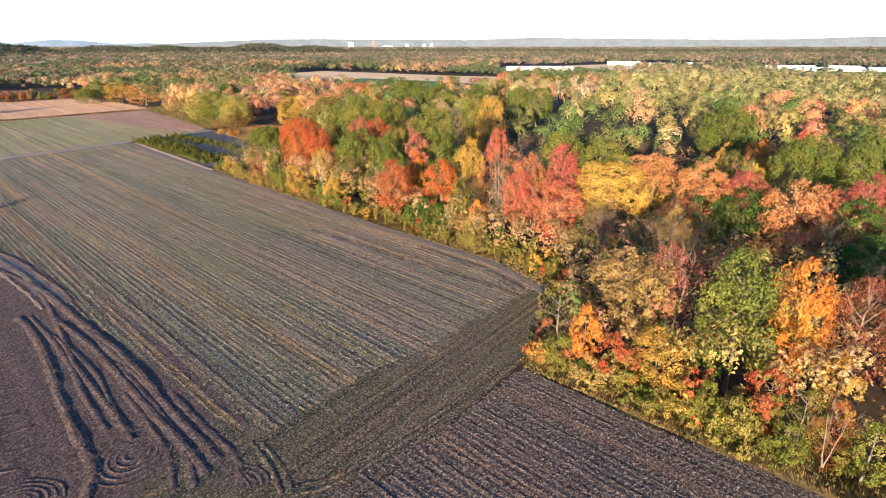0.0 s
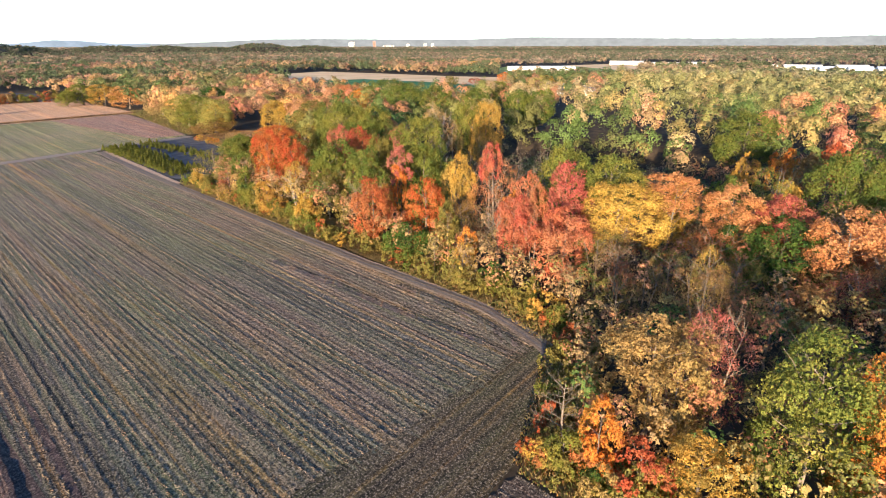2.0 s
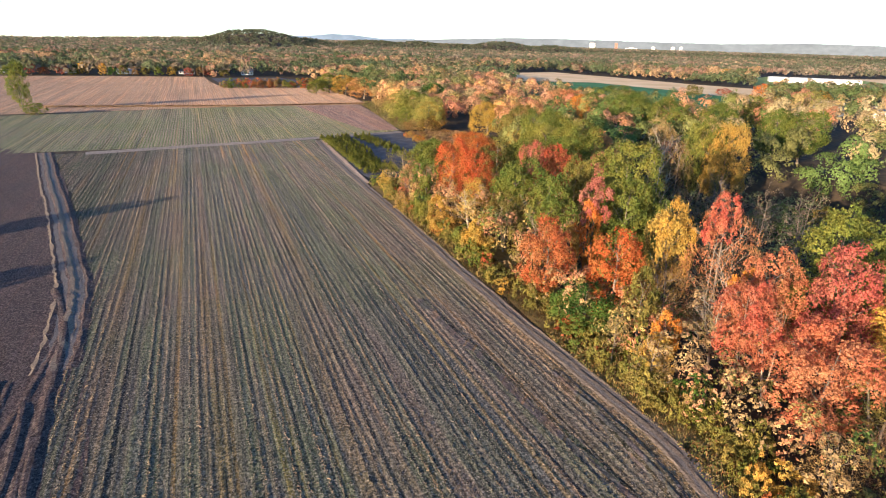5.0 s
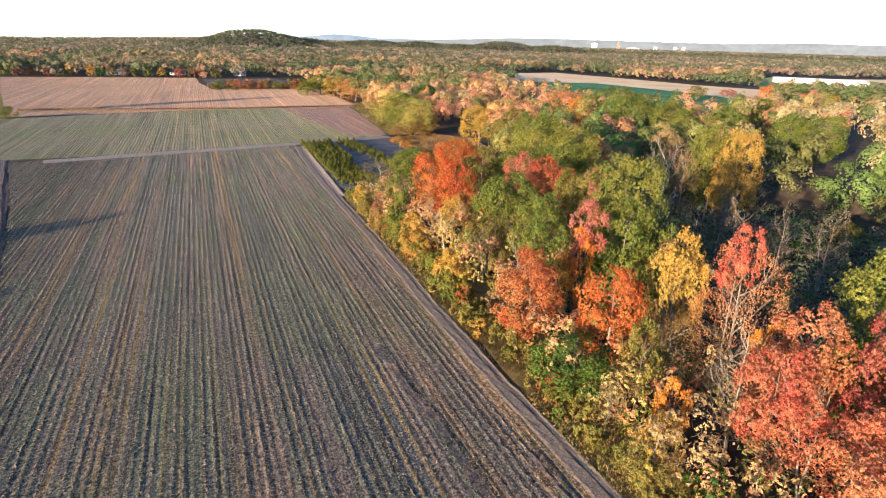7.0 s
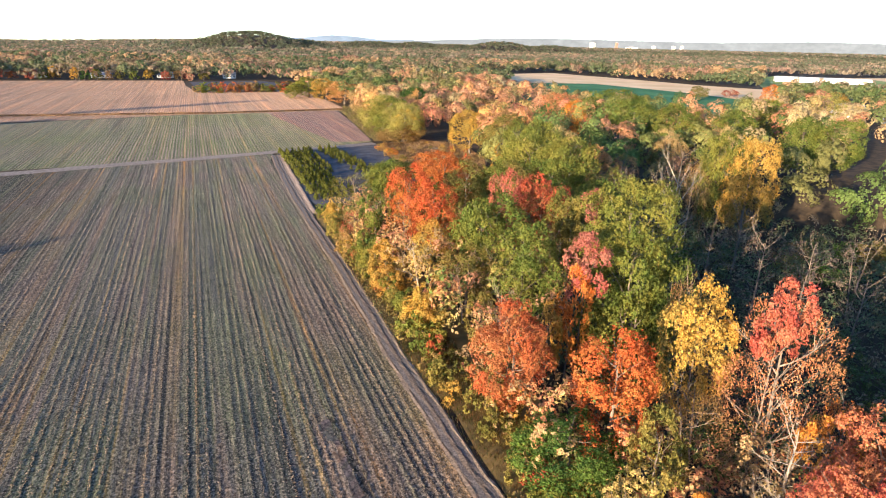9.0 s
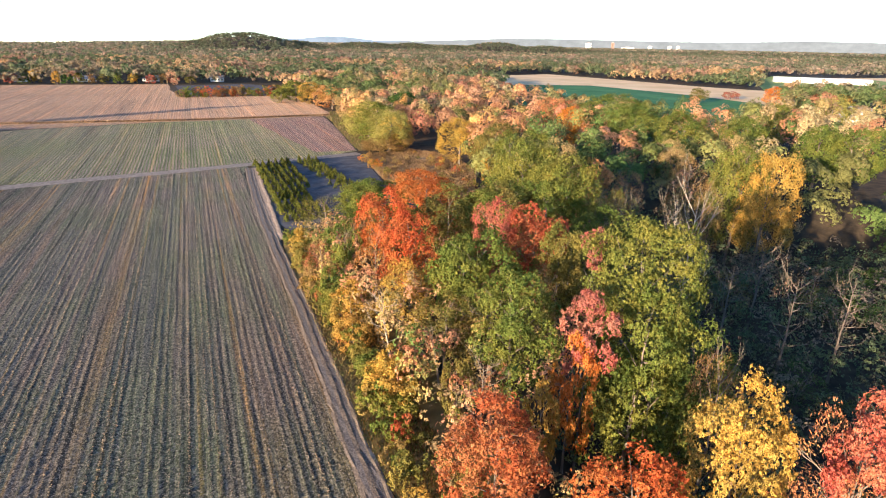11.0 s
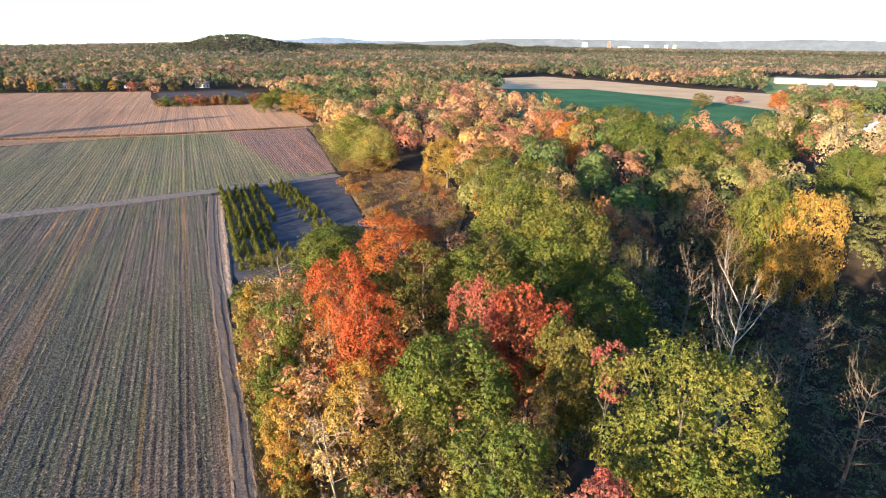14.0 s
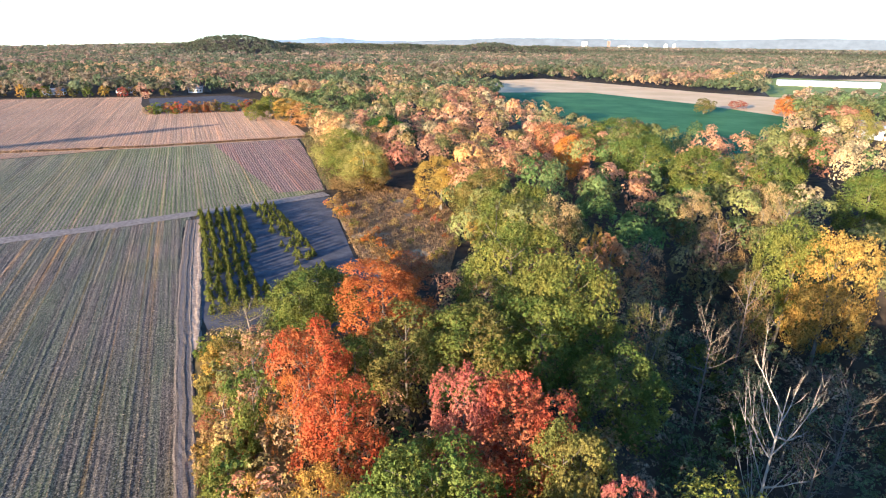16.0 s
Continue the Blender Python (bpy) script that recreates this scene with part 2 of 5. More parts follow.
SOIL_BROWN = soil_material("brown_tilth", (0.085, 0.056, 0.058), (0.235, 0.165, 0.155), (0.9, 0.95, 0.85), row=2.6, rows=0.7, bands=0.4, stripe=0.8, lines=((0.6, 0.58, 0.6), (1.5, 1.4, 1.35)))
SOIL_CORN = soil_material("corn_stubble", (0.245, 0.160, 0.110), (0.39, 0.268, 0.192), (0.82, 0.80, 0.82), row=4.0, tint_amount=0.6, rows=0.55, bands=0.25, patch=0.02, stripe=1.1, lines=((0.84, 0.80, 0.78), (1.1, 1.06, 1.02)))
SOIL_HEAD = soil_material("headland", (0.030, 0.026, 0.021), (0.115, 0.095, 0.072), (0.72, 0.98, 0.62), row=1.2, rows=1.0, bands=0.6)
SOIL_BARE = soil_material("bare_soil", (0.041, 0.030, 0.031), (0.118, 0.085, 0.082), (0.72, 0.80, 0.92), rows=0.25, patch=0.08, straw=0.25, bands=0.2)
SOIL_DARK = soil_material("dark_soil", (0.057, 0.052, 0.057), (0.113, 0.100, 0.104), (0.8, 0.9, 1.0), rows=0.2, straw=0.15)
SOIL_TRACK = soil_material("track_ruts", (0.104, 0.087, 0.080), (0.226, 0.191, 0.165), (0.75, 0.85, 0.95), row=1.1, rows=0.55, straw=0.2)
VERGE = plain_material("verge_earth", (0.14, 0.105, 0.045), (0.29, 0.195, 0.075), 0.5)
TRACK = plain_material("track_dirt", (0.15, 0.125, 0.11), (0.31, 0.26, 0.225), 1.4, bump=0.6, dist=0.06)
BANK = plain_material("pale_bank", (0.30, 0.20, 0.14), (0.50, 0.365, 0.265), 1.6)
NURSERY = plain_material("nursery_soil", (0.060, 0.060, 0.070), (0.120, 0.115, 0.125), 0.35)
FOREST_FLOOR = plain_material("forest_floor", (0.032, 0.027, 0.021), (0.092, 0.066, 0.042), 0.35)
GRASS_FIELD = plain_material("winter_cereal", (0.028, 0.11, 0.042), (0.07, 0.19, 0.07), 0.03)
TAN_FIELD = plain_material("dry_field", (0.58, 0.40, 0.22), (0.72, 0.52, 0.31), 0.03)
MEADOW = plain_material("meadow_grass", (0.16, 0.22, 0.06), (0.28, 0.32, 0.10), 0.04)
MARSH = plain_material("dry_marsh", (0.24, 0.165, 0.10), (0.50, 0.36, 0.21), 0.16)
RUT_GREY = plain_material("rut_earth", (0.06, 0.054, 0.053), (0.20, 0.172, 0.163), 6.0, bump=0.8, dist=0.08)
RUT_TAN = plain_material("tan_earth", (0.09, 0.07, 0.056), (0.28, 0.212, 0.16), 5.0, bump=0.8, dist=0.08)
RUT_EDGE = plain_material("crumbled_edge", (0.13, 0.085, 0.065), (0.50, 0.39, 0.29), 1.8)
WHITE_WALL = plain_material("white_wall", (0.62, 0.61, 0.58), (0.70, 0.69, 0.66), 0.2, 0.7, 0.2, 0)
GREY_ROOF = plain_material("grey_roof", (0.20, 0.21, 0.23), (0.28, 0.29, 0.31), 0.3, 0.8, 0.2, 0)
BLUE_ROOF = plain_material("blue_roof", (0.30, 0.36, 0.46), (0.42, 0.48, 0.58), 0.3, 0.5, 0.4, 0)
BRICK = plain_material("brick_red", (0.30, 0.15, 0.11), (0.38, 0.2, 0.15), 0.3, 0.9, 0.1, 0)
GLASS_DARK = plain_material("window_dark", (0.03, 0.035, 0.04), (0.06, 0.065, 0.07), 0.5, 0.15, 0.5, 0)
WOOD_POLE = plain_material("weathered_pole", (0.12, 0.09, 0.07), (0.2, 0.16, 0.12), 2.0)


# ---- land ----
def mesh_of(name, verts, faces, mat=None, smooth=False):
    me = bpy.data.meshes.new(name)
    me.from_pydata([tuple(v) for v in verts], [], faces)
    if mat:
        me.materials.append(mat)
    if smooth:
        me.shade_smooth()
    me.update()
    return me


HILLS = (  # az (deg), distance, height, half width (deg), half depth
    (-41.8, 1950, 48, 4.4, 330), (-37.0, 2100, 28, 2.2, 260), (-49.0, 1850, 14, 3.2, 260),
    (-30.5, 2500, 28, 3.5, 300), (-26.0, 2500, 29, 2.6, 280), (-22.0, 2400, 22, 3.0, 260), (-17.8, 2300, 37, 3.2, 260), (-13.0, 2300, 28, 3.0, 260),
)


def terrain(x, y):
    """Height of the land: level near by, low hills far off."""
    x, y = np.asarray(x, float), np.asarray(y, float)
    r, a = np.hypot(x, y - 100), np.degrees(np.arctan2(x, y - 100))
    far = np.clip((r - 1100) / 3100, 0, 1)
    z = 24 * far * far * (3 - 2 * far)
    for ha, hd, hh, hw, dd in HILLS:
        z = np.maximum(z, hh * np.exp(-((a - ha) / hw) ** 2 / 1.4 - ((r - hd) / dd) ** 2))
    z = z - 32 * np.clip((-a - 44) / 14, 0, 1) * np.clip((r - 900) / 2500, 0, 1)
    # hollow added under the woods so that its rim keeps it in shade
    dip = np.clip((x + 9) / 12, 0, 1) * np.clip((86 - x) / 16, 0, 1) * np.clip((y - 103) / 13, 0, 1) * np.clip((216 - y) / 20, 0, 1)
    return z - 6.5 * dip * (2 - dip)


def inside(poly, x, y):
    x, y = np.asarray(x, float), np.asarray(y, float)
    res = np.zeros(x.shape, bool)
    for (x0, y0), (x1, y1) in zip(poly, poly[1:] + poly[:1]):
        cross = (y0 > y) != (y1 > y)
        with np.errstate(divide="ignore", invalid="ignore"):
            res ^= cross & (x < (x1 - x0) * (y - y0) / (y1 - y0 + 1e-12) + x0)
    return res


def build_ground():
    rs = np.concatenate([[0], np.linspace(6, 300, 50), np.linspace(330, 1200, 16), np.linspace(1260, 3200, 34), np.linspace(3300, 4880, 9)])
    n = 180
    verts, faces = [(0, 0, 0)], []
    for r in rs[1:]:
        for i in range(n):
            a = 2 * math.pi * i / n
            verts.append((r * math.sin(a), r * math.cos(a), 0))
    v = np.array(verts)
    v[:, 2] = terrain(v[:, 0], v[:, 1])
    for i in range(n):
        faces.append((0, 1 + (i + 1) % n, 1 + i))
    for k in range(len(rs) - 2):
        for i in range(n):
            a, b = 1 + k * n + i, 1 + k * n + (i + 1) % n
            faces.append((a, b, b + n, a + n))
    return tagged(new("ground", mesh_of("ground", v, faces, FOREST_FLOOR, True)), "brown leaf-strewn forest floor of the valley", "ground", kind="structure")


build_ground()

# rows of the crop land run north-west, parallel to the edge of the woods
ROW_DIR = Vector((-0.722, 0.692, 0))
ROW_ANGLE = math.degrees(math.atan2(-ROW_DIR.x, ROW_DIR.y))


def crop_field(name, poly, mat, label, z=0.05, row=0.76, relief=0.03, angle=ROW_ANGLE, step=6.0, category="field"):
    """A field of ridges and furrows: one strip for each half row, cut off at the outline."""
    rot = pose(0, 0, 0, 0, 0, angle)
    inv = rot.inverted()
    p = [inv @ Vector((x, y, 0)) for x, y in poly]
    us = [q.x for q in p]
    rng = random.Random(len(poly) + int(abs(us[0])))
    verts, faces = [], []

    def span(u):
        cuts = []
        for a, b in zip(p, p[1:] + p[:1]):
            if (a.x > u) != (b.x > u):
                cuts.append(a.y + (b.y - a.y) * (u - a.x) / (b.x - a.x))
        return (min(cuts), max(cuts)) if len(cuts) > 1 else None

    du = row / 2
    count = int((max(us) - min(us)) / du)
    last = None
    for i in range(1, count):
        u = min(us) + i * du
        s = span(u)
        if not s or s[1] - s[0] < 0.5:
            last = None
            continue
        s = (s[0] + rng.uniform(-2.4, 0.6), s[1] + rng.uniform(-0.3, 0.3)) if relief < 0.04 and row < 1 else s
        n = max(2, int((max(q.y for q in p) - min(q.y for q in p)) / step))
        h = relief * rng.uniform(0.3, 1.6) if i % 2 else 0.0
        wander = rng.uniform(-0.05, 0.05) * row
        here = len(verts)
        for k in range(n + 1):
            v = s[0] + (s[1] - s[0]) * k / n
            verts.append((u + wander + 0.06 * math.sin(v * 0.21 + i), v, h * rng.uniform(0.4, 1.3)))
        if last is not None:
            for k in range(n):
                faces.append((last + k, here + k, here + k + 1, last + k + 1))
        last = here
    ob = new(name, mesh_of(name, verts, faces, mat))
    ob.matrix_world = pose(0, 0, z) @ rot
    return tagged(ob, label, category, kind="structure")


def sheet(name, poly, mat, label, z=0.03, category="ground", seg=8.0, wave=0.0):
    """A thin level sheet with an uneven outline."""
    rng = random.Random(int(abs(poly[0][0] * 7)))
    rim = []
    for (x0, y0), (x1, y1) in zip(poly, poly[1:] + poly[:1]):
        n = max(1, int(math.hypot(x1 - x0, y1 - y0) / seg))
        for k in range(n):
            rim.append((x0 + (x1 - x0) * k / n + rng.uniform(-wave, wave), y0 + (y1 - y0) * k / n + rng.uniform(-wave, wave), z))
    bm = bmesh.new()
    f = bm.faces.new([bm.verts.new(q) for q in rim])
    if f.normal.z < 0:
        f.normal_flip()
    bmesh.ops.triangulate(bm, faces=bm.faces[:])
    me = bpy.data.meshes.new(name)
    bm.to_mesh(me)
    bm.free()
    me.materials.append(mat)
    return tagged(new(name, me), label, category, kind="structure")


def ribbon(name, pts, width, mat, label, z=0.06, crown=0.0, category="track", wave=0.2):
    """A strip of worn ground along a line, with ragged edges and a low crown."""
    rng = random.Random(int(abs(pts[0][0] * 13 + pts[-1][1])))
    line = []
    for (x0, y0), (x1, y1) in zip(pts, pts[1:]):
        n = max(1, int(math.hypot(x1 - x0, y1 - y0) / 2.0))
        line += [(x0 + (x1 - x0) * k / n, y0 + (y1 - y0) * k / n) for k in range(n)]
    line.append(pts[-1])
    verts, faces = [], []
    for i, (x, y) in enumerate(line):
        a, b = line[max(0, i - 1)], line[min(len(line) - 1, i + 1)]
        d = Vector((b[0] - a[0], b[1] - a[1], 0)).normalized()
        s = Vector((-d.y, d.x, 0))
        for j, k in enumerate((-1, -0.35, 0.35, 1)):
            w = width / 2 * k + rng.uniform(-wave, wave)
            verts.append((x + s.x * w, y + s.y * w, z + (crown if j in (1, 2) else 0)))
        if i:
            o = 4 * i
            for j in range(3):
                faces.append((o - 4 + j, o + j, o + j + 1, o - 3 + j))
    return tagged(new(name, mesh_of(name, verts, faces, mat)), label, category, kind="structure")


# outlines in metres
MAIN = [(13, 71), (7, 80.5), (-8.8, 94.2), (-26.5, 110.6), (-50.4, 134.4), (-61, 145), (-106, 190), (-112, 199), (-126, 178), (-156, 137), (-123, 118), (-91.5, 98.6), (-71, 83.5), (-59.3, 75), (-46.8, 64), (-38.1, 57.4), (-27.3, 48.3), (-20.6, 42.4), (-15.5, 40), (-12, 44.5), (-7.8, 49.8), (-2.1, 54.4), (4.7, 62.7)]
HEAD = [(14, 70.5), (12.8, 72), (4.7, 62.9), (-2.1, 54.6), (-7.8, 50), (-12, 44.7), (-15.7, 40), (-21, 42), (-23, 30), (-22, 12), (-16, 18), (-11, 32.6), (-6.5, 36), (-1.2, 39.7), (4.2, 46.4), (8.3, 51.3), (11, 58)]
NEAR = [(8.5, 51), (4.2, 46), (-1.2, 39.3), (-6.5, 35.6), (-11, 32.2), (-16, 17.6), (-18, 8), (20, -20), (60, 6), (27, 34.5), (20, 40)]
BARE = [(-156, 136.5), (-123, 117.5), (-91.5, 98.1), (-69.5, 86), (-57.5, 77), (-45, 66.2), (-36.3, 59.6), (-25.5, 50.5), (-18.8, 44.3), (-15.5, 37.5), (-18, 22), (-30, 0), (-120, 0), (-200, 90), (-180, 135)]
BEYOND = [(-135, 166), (-113, 200), (-100, 222), (-97, 233), (-128, 270), (-157, 303), (-198, 259), (-222, 220), (-262, 150), (-200, 92), (-168, 130)]
CORN = [(-222, 222), (-198, 261), (-158, 306), (-166, 322), (-256, 404), (-276, 378), (-284, 338), (-330, 372), (-375, 412), (-440, 348), (-560, 210), (-330, 60)]
PLANTATION = [(-111, 199), (-104, 212), (-96, 224), (-91, 227), (-80, 212), (-62, 190), (-47, 180), (-42, 166), (-52, 160), (-66, 156), (-73, 161), (-90, 178)]
MARSHLAND = [(-91, 228), (-80, 213), (-62, 191), (-50, 182), (-42, 190), (-46, 205), (-52, 222), (-66, 240), (-84, 244)]
PLOT = [(-360, 404), (-281, 338), (-256, 369), (-240, 383), (-262, 424), (-330, 452)]
GREEN = [(-156, 590), (-83, 632), (4, 566), (56, 500), (48, 420), (14, 312), (-16, 312), (-58, 350), (-111, 440)]
TAN = [(-240, 690), (-169, 830), (-79, 765), (12, 690), (80, 660), (60, 580), (56, 500), (4, 566), (-83, 632), (-156, 590)]
LAWN = [(330, 560), (480, 500), (700, 640), (760, 900), (560, 960), (420, 800)]
CLEAR = [(62, 590), (200, 600), (260, 800), (230, 1020), (120, 1060), (74, 900)]
LOT = [(60, 800), (330, 800), (420, 900), (560, 980), (700, 1240), (400, 1240), (120, 980)]

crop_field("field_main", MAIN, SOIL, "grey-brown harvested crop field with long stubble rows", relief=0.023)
crop_field("field_near", NEAR, SOIL_NEAR, "dark brown harvested field with pale straw rows", relief=0.028)
crop_field("field_headland", HEAD, SOIL_HEAD, "trodden greenish headland across the row ends", z=0.055, angle=ROW_ANGLE - 84, relief=0.03, row=0.8)
crop_field("field_bare", BARE, SOIL_BARE, "bare purplish-brown soil beside the crop field", z=0.045, relief=0.02, row=2.0)
crop_field("field_beyond", BEYOND, SOIL_GREEN, "field with green regrowth in pale rows", row=1.2, relief=0.025)
crop_field("field_corn", CORN, SOIL_CORN, "tan corn stubble field by the far houses", row=2.0, relief=0.03, step=14)
crop_field("field_tilth", [(-107, 224), (-97.5, 233), (-128, 269.5), (-157, 302.5), (-180, 277)], SOIL_BROWN, "purplish-brown tilled end of the far field", z=0.13, row=1.4, relief=0.02)
sheet("nursery_soil", PLANTATION, NURSERY, "dark bare soil round the young conifers", 0.05)
sheet("marsh_ground", MARSHLAND, MARSH, "dry tawny grass of a small marsh", 0.04, wave=1.0)
sheet("field_plot", PLOT, NURSERY, "bare grey plot behind a hedge", 0.05, "field", 10)
sheet("field_green", GREEN, GRASS_FIELD, "deep green field of young winter cereal", 0.05, "field", 30)
sheet("field_tan", TAN, TAN_FIELD, "pale tan harvested field before far woods", 0.06, "field", 30)
sheet("meadow", LAWN, MEADOW, "light green mown meadow by the far barns", 0.05, "meadow", 30)
sheet("paddock", CLEAR, MEADOW, "light green grass before the long warehouse", 0.05, "meadow", 30)
sheet("yard", LOT, TAN_FIELD, "pale paved yard round the white sheds", 0.04, "yard", 30)
ribbon("track_lane", [(-150, 142), (-133, 168.5), (-124, 181), (-112, 200), (-104, 212), (-94, 229)], 4.6, TRACK, "pale farm lane across the fields", 0.12, 0.03)
sheet("grass_strip", [(-97, 233), (-128, 270), (-157, 304), (-166, 322), (-156, 326), (-118, 280), (-88, 241)], VERGE, "strip of rough grass beside the far field", 0.05, "grass", 5, 0.6)
ribbon("track_field", [(-260, 205), (-196, 260), (-157, 307)], 3.0, BANK, "dry grassy strip between two fields", 0.14, 0.05)


def spline(pts, per):
    """Points along a smooth line through the given ones."""
    line, out = [Vector((*q, 0)) for q in pts], []
    for i in range(len(line) - 1):
        p0, p1, p2, p3 = line[max(0, i - 1)], line[i], line[i + 1], line[min(len(line) - 1, i + 2)]
        n = max(2, int((p2 - p1).length / per))
        for k in range(n):
            t = k / n
            out.append(0.5 * (2 * p1 + (p2 - p0) * t + (2 * p0 - 5 * p1 + 4 * p2 - p3) * t * t + (3 * p1 - p0 - 3 * p2 + p3) * t ** 3))
    return out + [line[-1]]


def worn_track(name, pts, profile, mats, label, seed=1, category="track", wave=0.1):
    """Wheel ruts and the ridges between them: (offset, height, material) across the way."""
    rng = random.Random(seed)
    line = spline(pts, 1.0)
    verts, faces, slots = [], [], []
    m = len(profile)
    for i, q in enumerate(line):
        d = (line[min(i + 1, len(line) - 1)] - line[max(i - 1, 0)]).normalized()
        s = Vector((-d.y, d.x, 0))
        sway = 0.10 * math.sin(i * 0.11 + seed) + 0.06 * math.sin(i * 0.37)
        for off, h, _ in profile:
            p = q + s * (off + sway + rng.uniform(-wave, wave))
            verts.append((p.x, p.y, h + rng.uniform(-0.015, 0.02)))
        if i:
            o = m * i
            for j in range(m - 1):
                faces.append((o - m + j, o + j, o + j + 1, o - m + j + 1))
                slots.append(profile[j][2])
    me = mesh_of(name, verts, faces)
    for t in mats:
        me.materials.append(t)
    me.polygons.foreach_set("material_index", slots)
    return tagged(new(name, me), label, category, kind="structure")


WEST = [(-160, 137), (-125.2, 115.9), (-105.7, 104.3), (-84.4, 91.2), (-68.9, 81.6), (-58.4, 73.4), (-50, 66)]
worn_track("track_west", WEST, [(-2.4, 0.05, 2), (-2.0, 0.12, 1), (-1.5, 0.07, 0), (-0.9, 0.08, 1), (-0.6, 0.17, 2), (-0.1, 0.16, 2), (0.3, 0.08, 0), (1.0, 0.07, 1), (1.4, 0.15, 1), (2.1, 0.05, 1)], [RUT_GREY, SOIL_BARE, RUT_TAN], "grey rutted farm track beside the bare soil", 13, "track", 0.18)
WAY = [(14.6, 66.0), (14.0, 69.4), (12.5, 72.6), (10.0, 76.6), (6.6, 81.2), (-2.7, 89.9), (-8.4, 95.2), (-25.7, 111.7), (-49.6, 135.3), (-66.2, 151.3), (-79.9, 164.6), (-109.2, 195.2)]
worn_track("track_edge", WAY, [(-1.5, 0.075, 2), (-1.3, 0.15, 1), (-1.1, 0.11, 0), (-0.75, 0.10, 1), (-0.5, 0.14, 1), (-0.15, 0.13, 0), (0.25, 0.10, 1), (0.45, 0.11, 1), (0.75, 0.05, 1)], [RUT_GREY, RUT_TAN, RUT_EDGE], "grey rutted dirt track along the woods", 3)
worn_track("furrow_open", [(7.5, 71.9), (-2.7, 79.6), (-12.3, 88.2), (-16.5, 91.2), (-24, 98)], [(-0.6, 0.05, 0), (-0.3, 0.08, 0), (0.0, 0.10, 1), (0.2, 0.08, 1), (0.6, 0.07, 1), (0.9, 0.05, 1)], [SOIL, SOIL_DARK], "open furrow with a ridge of turned soil", 9, "furrow")
worn_track("track_bend", [(10.8, 70.6), (9.4, 73.0), (6.4, 77.4), (2.4, 81.6), (-4, 88)], [(-1.0, 0.07, 1), (-0.8, 0.12, 0), (-0.35, 0.10, 1), (-0.1, 0.14, 1), (0.3, 0.13, 0), (0.75, 0.10, 1), (1.0, 0.07, 1)], [SOIL_HEAD, SOIL_TRACK], "faint wheel marks where the track bends", 5)
worn_track("bank_pale", [(-63.4, 151.2), (-65.0, 152.6), (-78.1, 166.0), (-93.1, 181.2), (-107.6, 196.8)], [(-0.9, 0.06, 1), (-0.65, 0.15, 0), (-0.3, 0.16, 0), (0.0, 0.12, 0), (0.25, 0.12, 0), (0.55, 0.13, 1), (0.9, 0.06, 1)], [BANK, RUT_TAN], "strip of pale bare earth beside the conifers", 7, "bank", 0.14)


def rut(pts, width=0.75, h=0.042, mat=None):
    """A low ridge of soil pushed up beside a wheel track."""
    line = [Vector((*q, 0)) for q in pts]
    smooth = []
    for i in range(len(line) - 1):
        p0, p1, p2, p3 = line[max(0, i - 1)], line[i], line[i + 1], line[min(len(line) - 1, i + 2)]
        for k in range(8):
            t = k / 8
            smooth.append(0.5 * (2 * p1 + (p2 - p0) * t + (2 * p0 - 5 * p1 + 4 * p2 - p3) * t * t + (3 * p1 - p0 - 3 * p2 + p3) * t ** 3))
    rng = random.Random(int(abs(pts[0][0] * 31)))
    verts, faces = [], []
    for i in range(1, len(smooth) - 1):
        d = (smooth[i + 1] - smooth[i - 1]).normalized()
        s = Vector((-d.y, d.x, 0))
        top = h * rng.uniform(0.6, 1.3)
        for k, z in ((-0.5, 0.0), (-0.1, top), (0.15, top * 0.9), (0.5, 0.0)):
            q = smooth[i] + s * width * (k + rng.uniform(-0.08, 0.08))
            verts.append((q.x, q.y, 0.055 + z))
        if i > 1:
            o = 4 * (i - 1)
            faces += [(o - 4 + j, o - 3 + j, o + 1 + j, o + j) for j in range(3)]
    ob = new("wheel_rut", mesh_of("wheel_rut", verts, faces, mat or SOIL_BARE))
    return tagged(ob, "raised ridge of soil along a wheel track", "wheel rut", "wheel ruts in the bare soil", kind="structure")


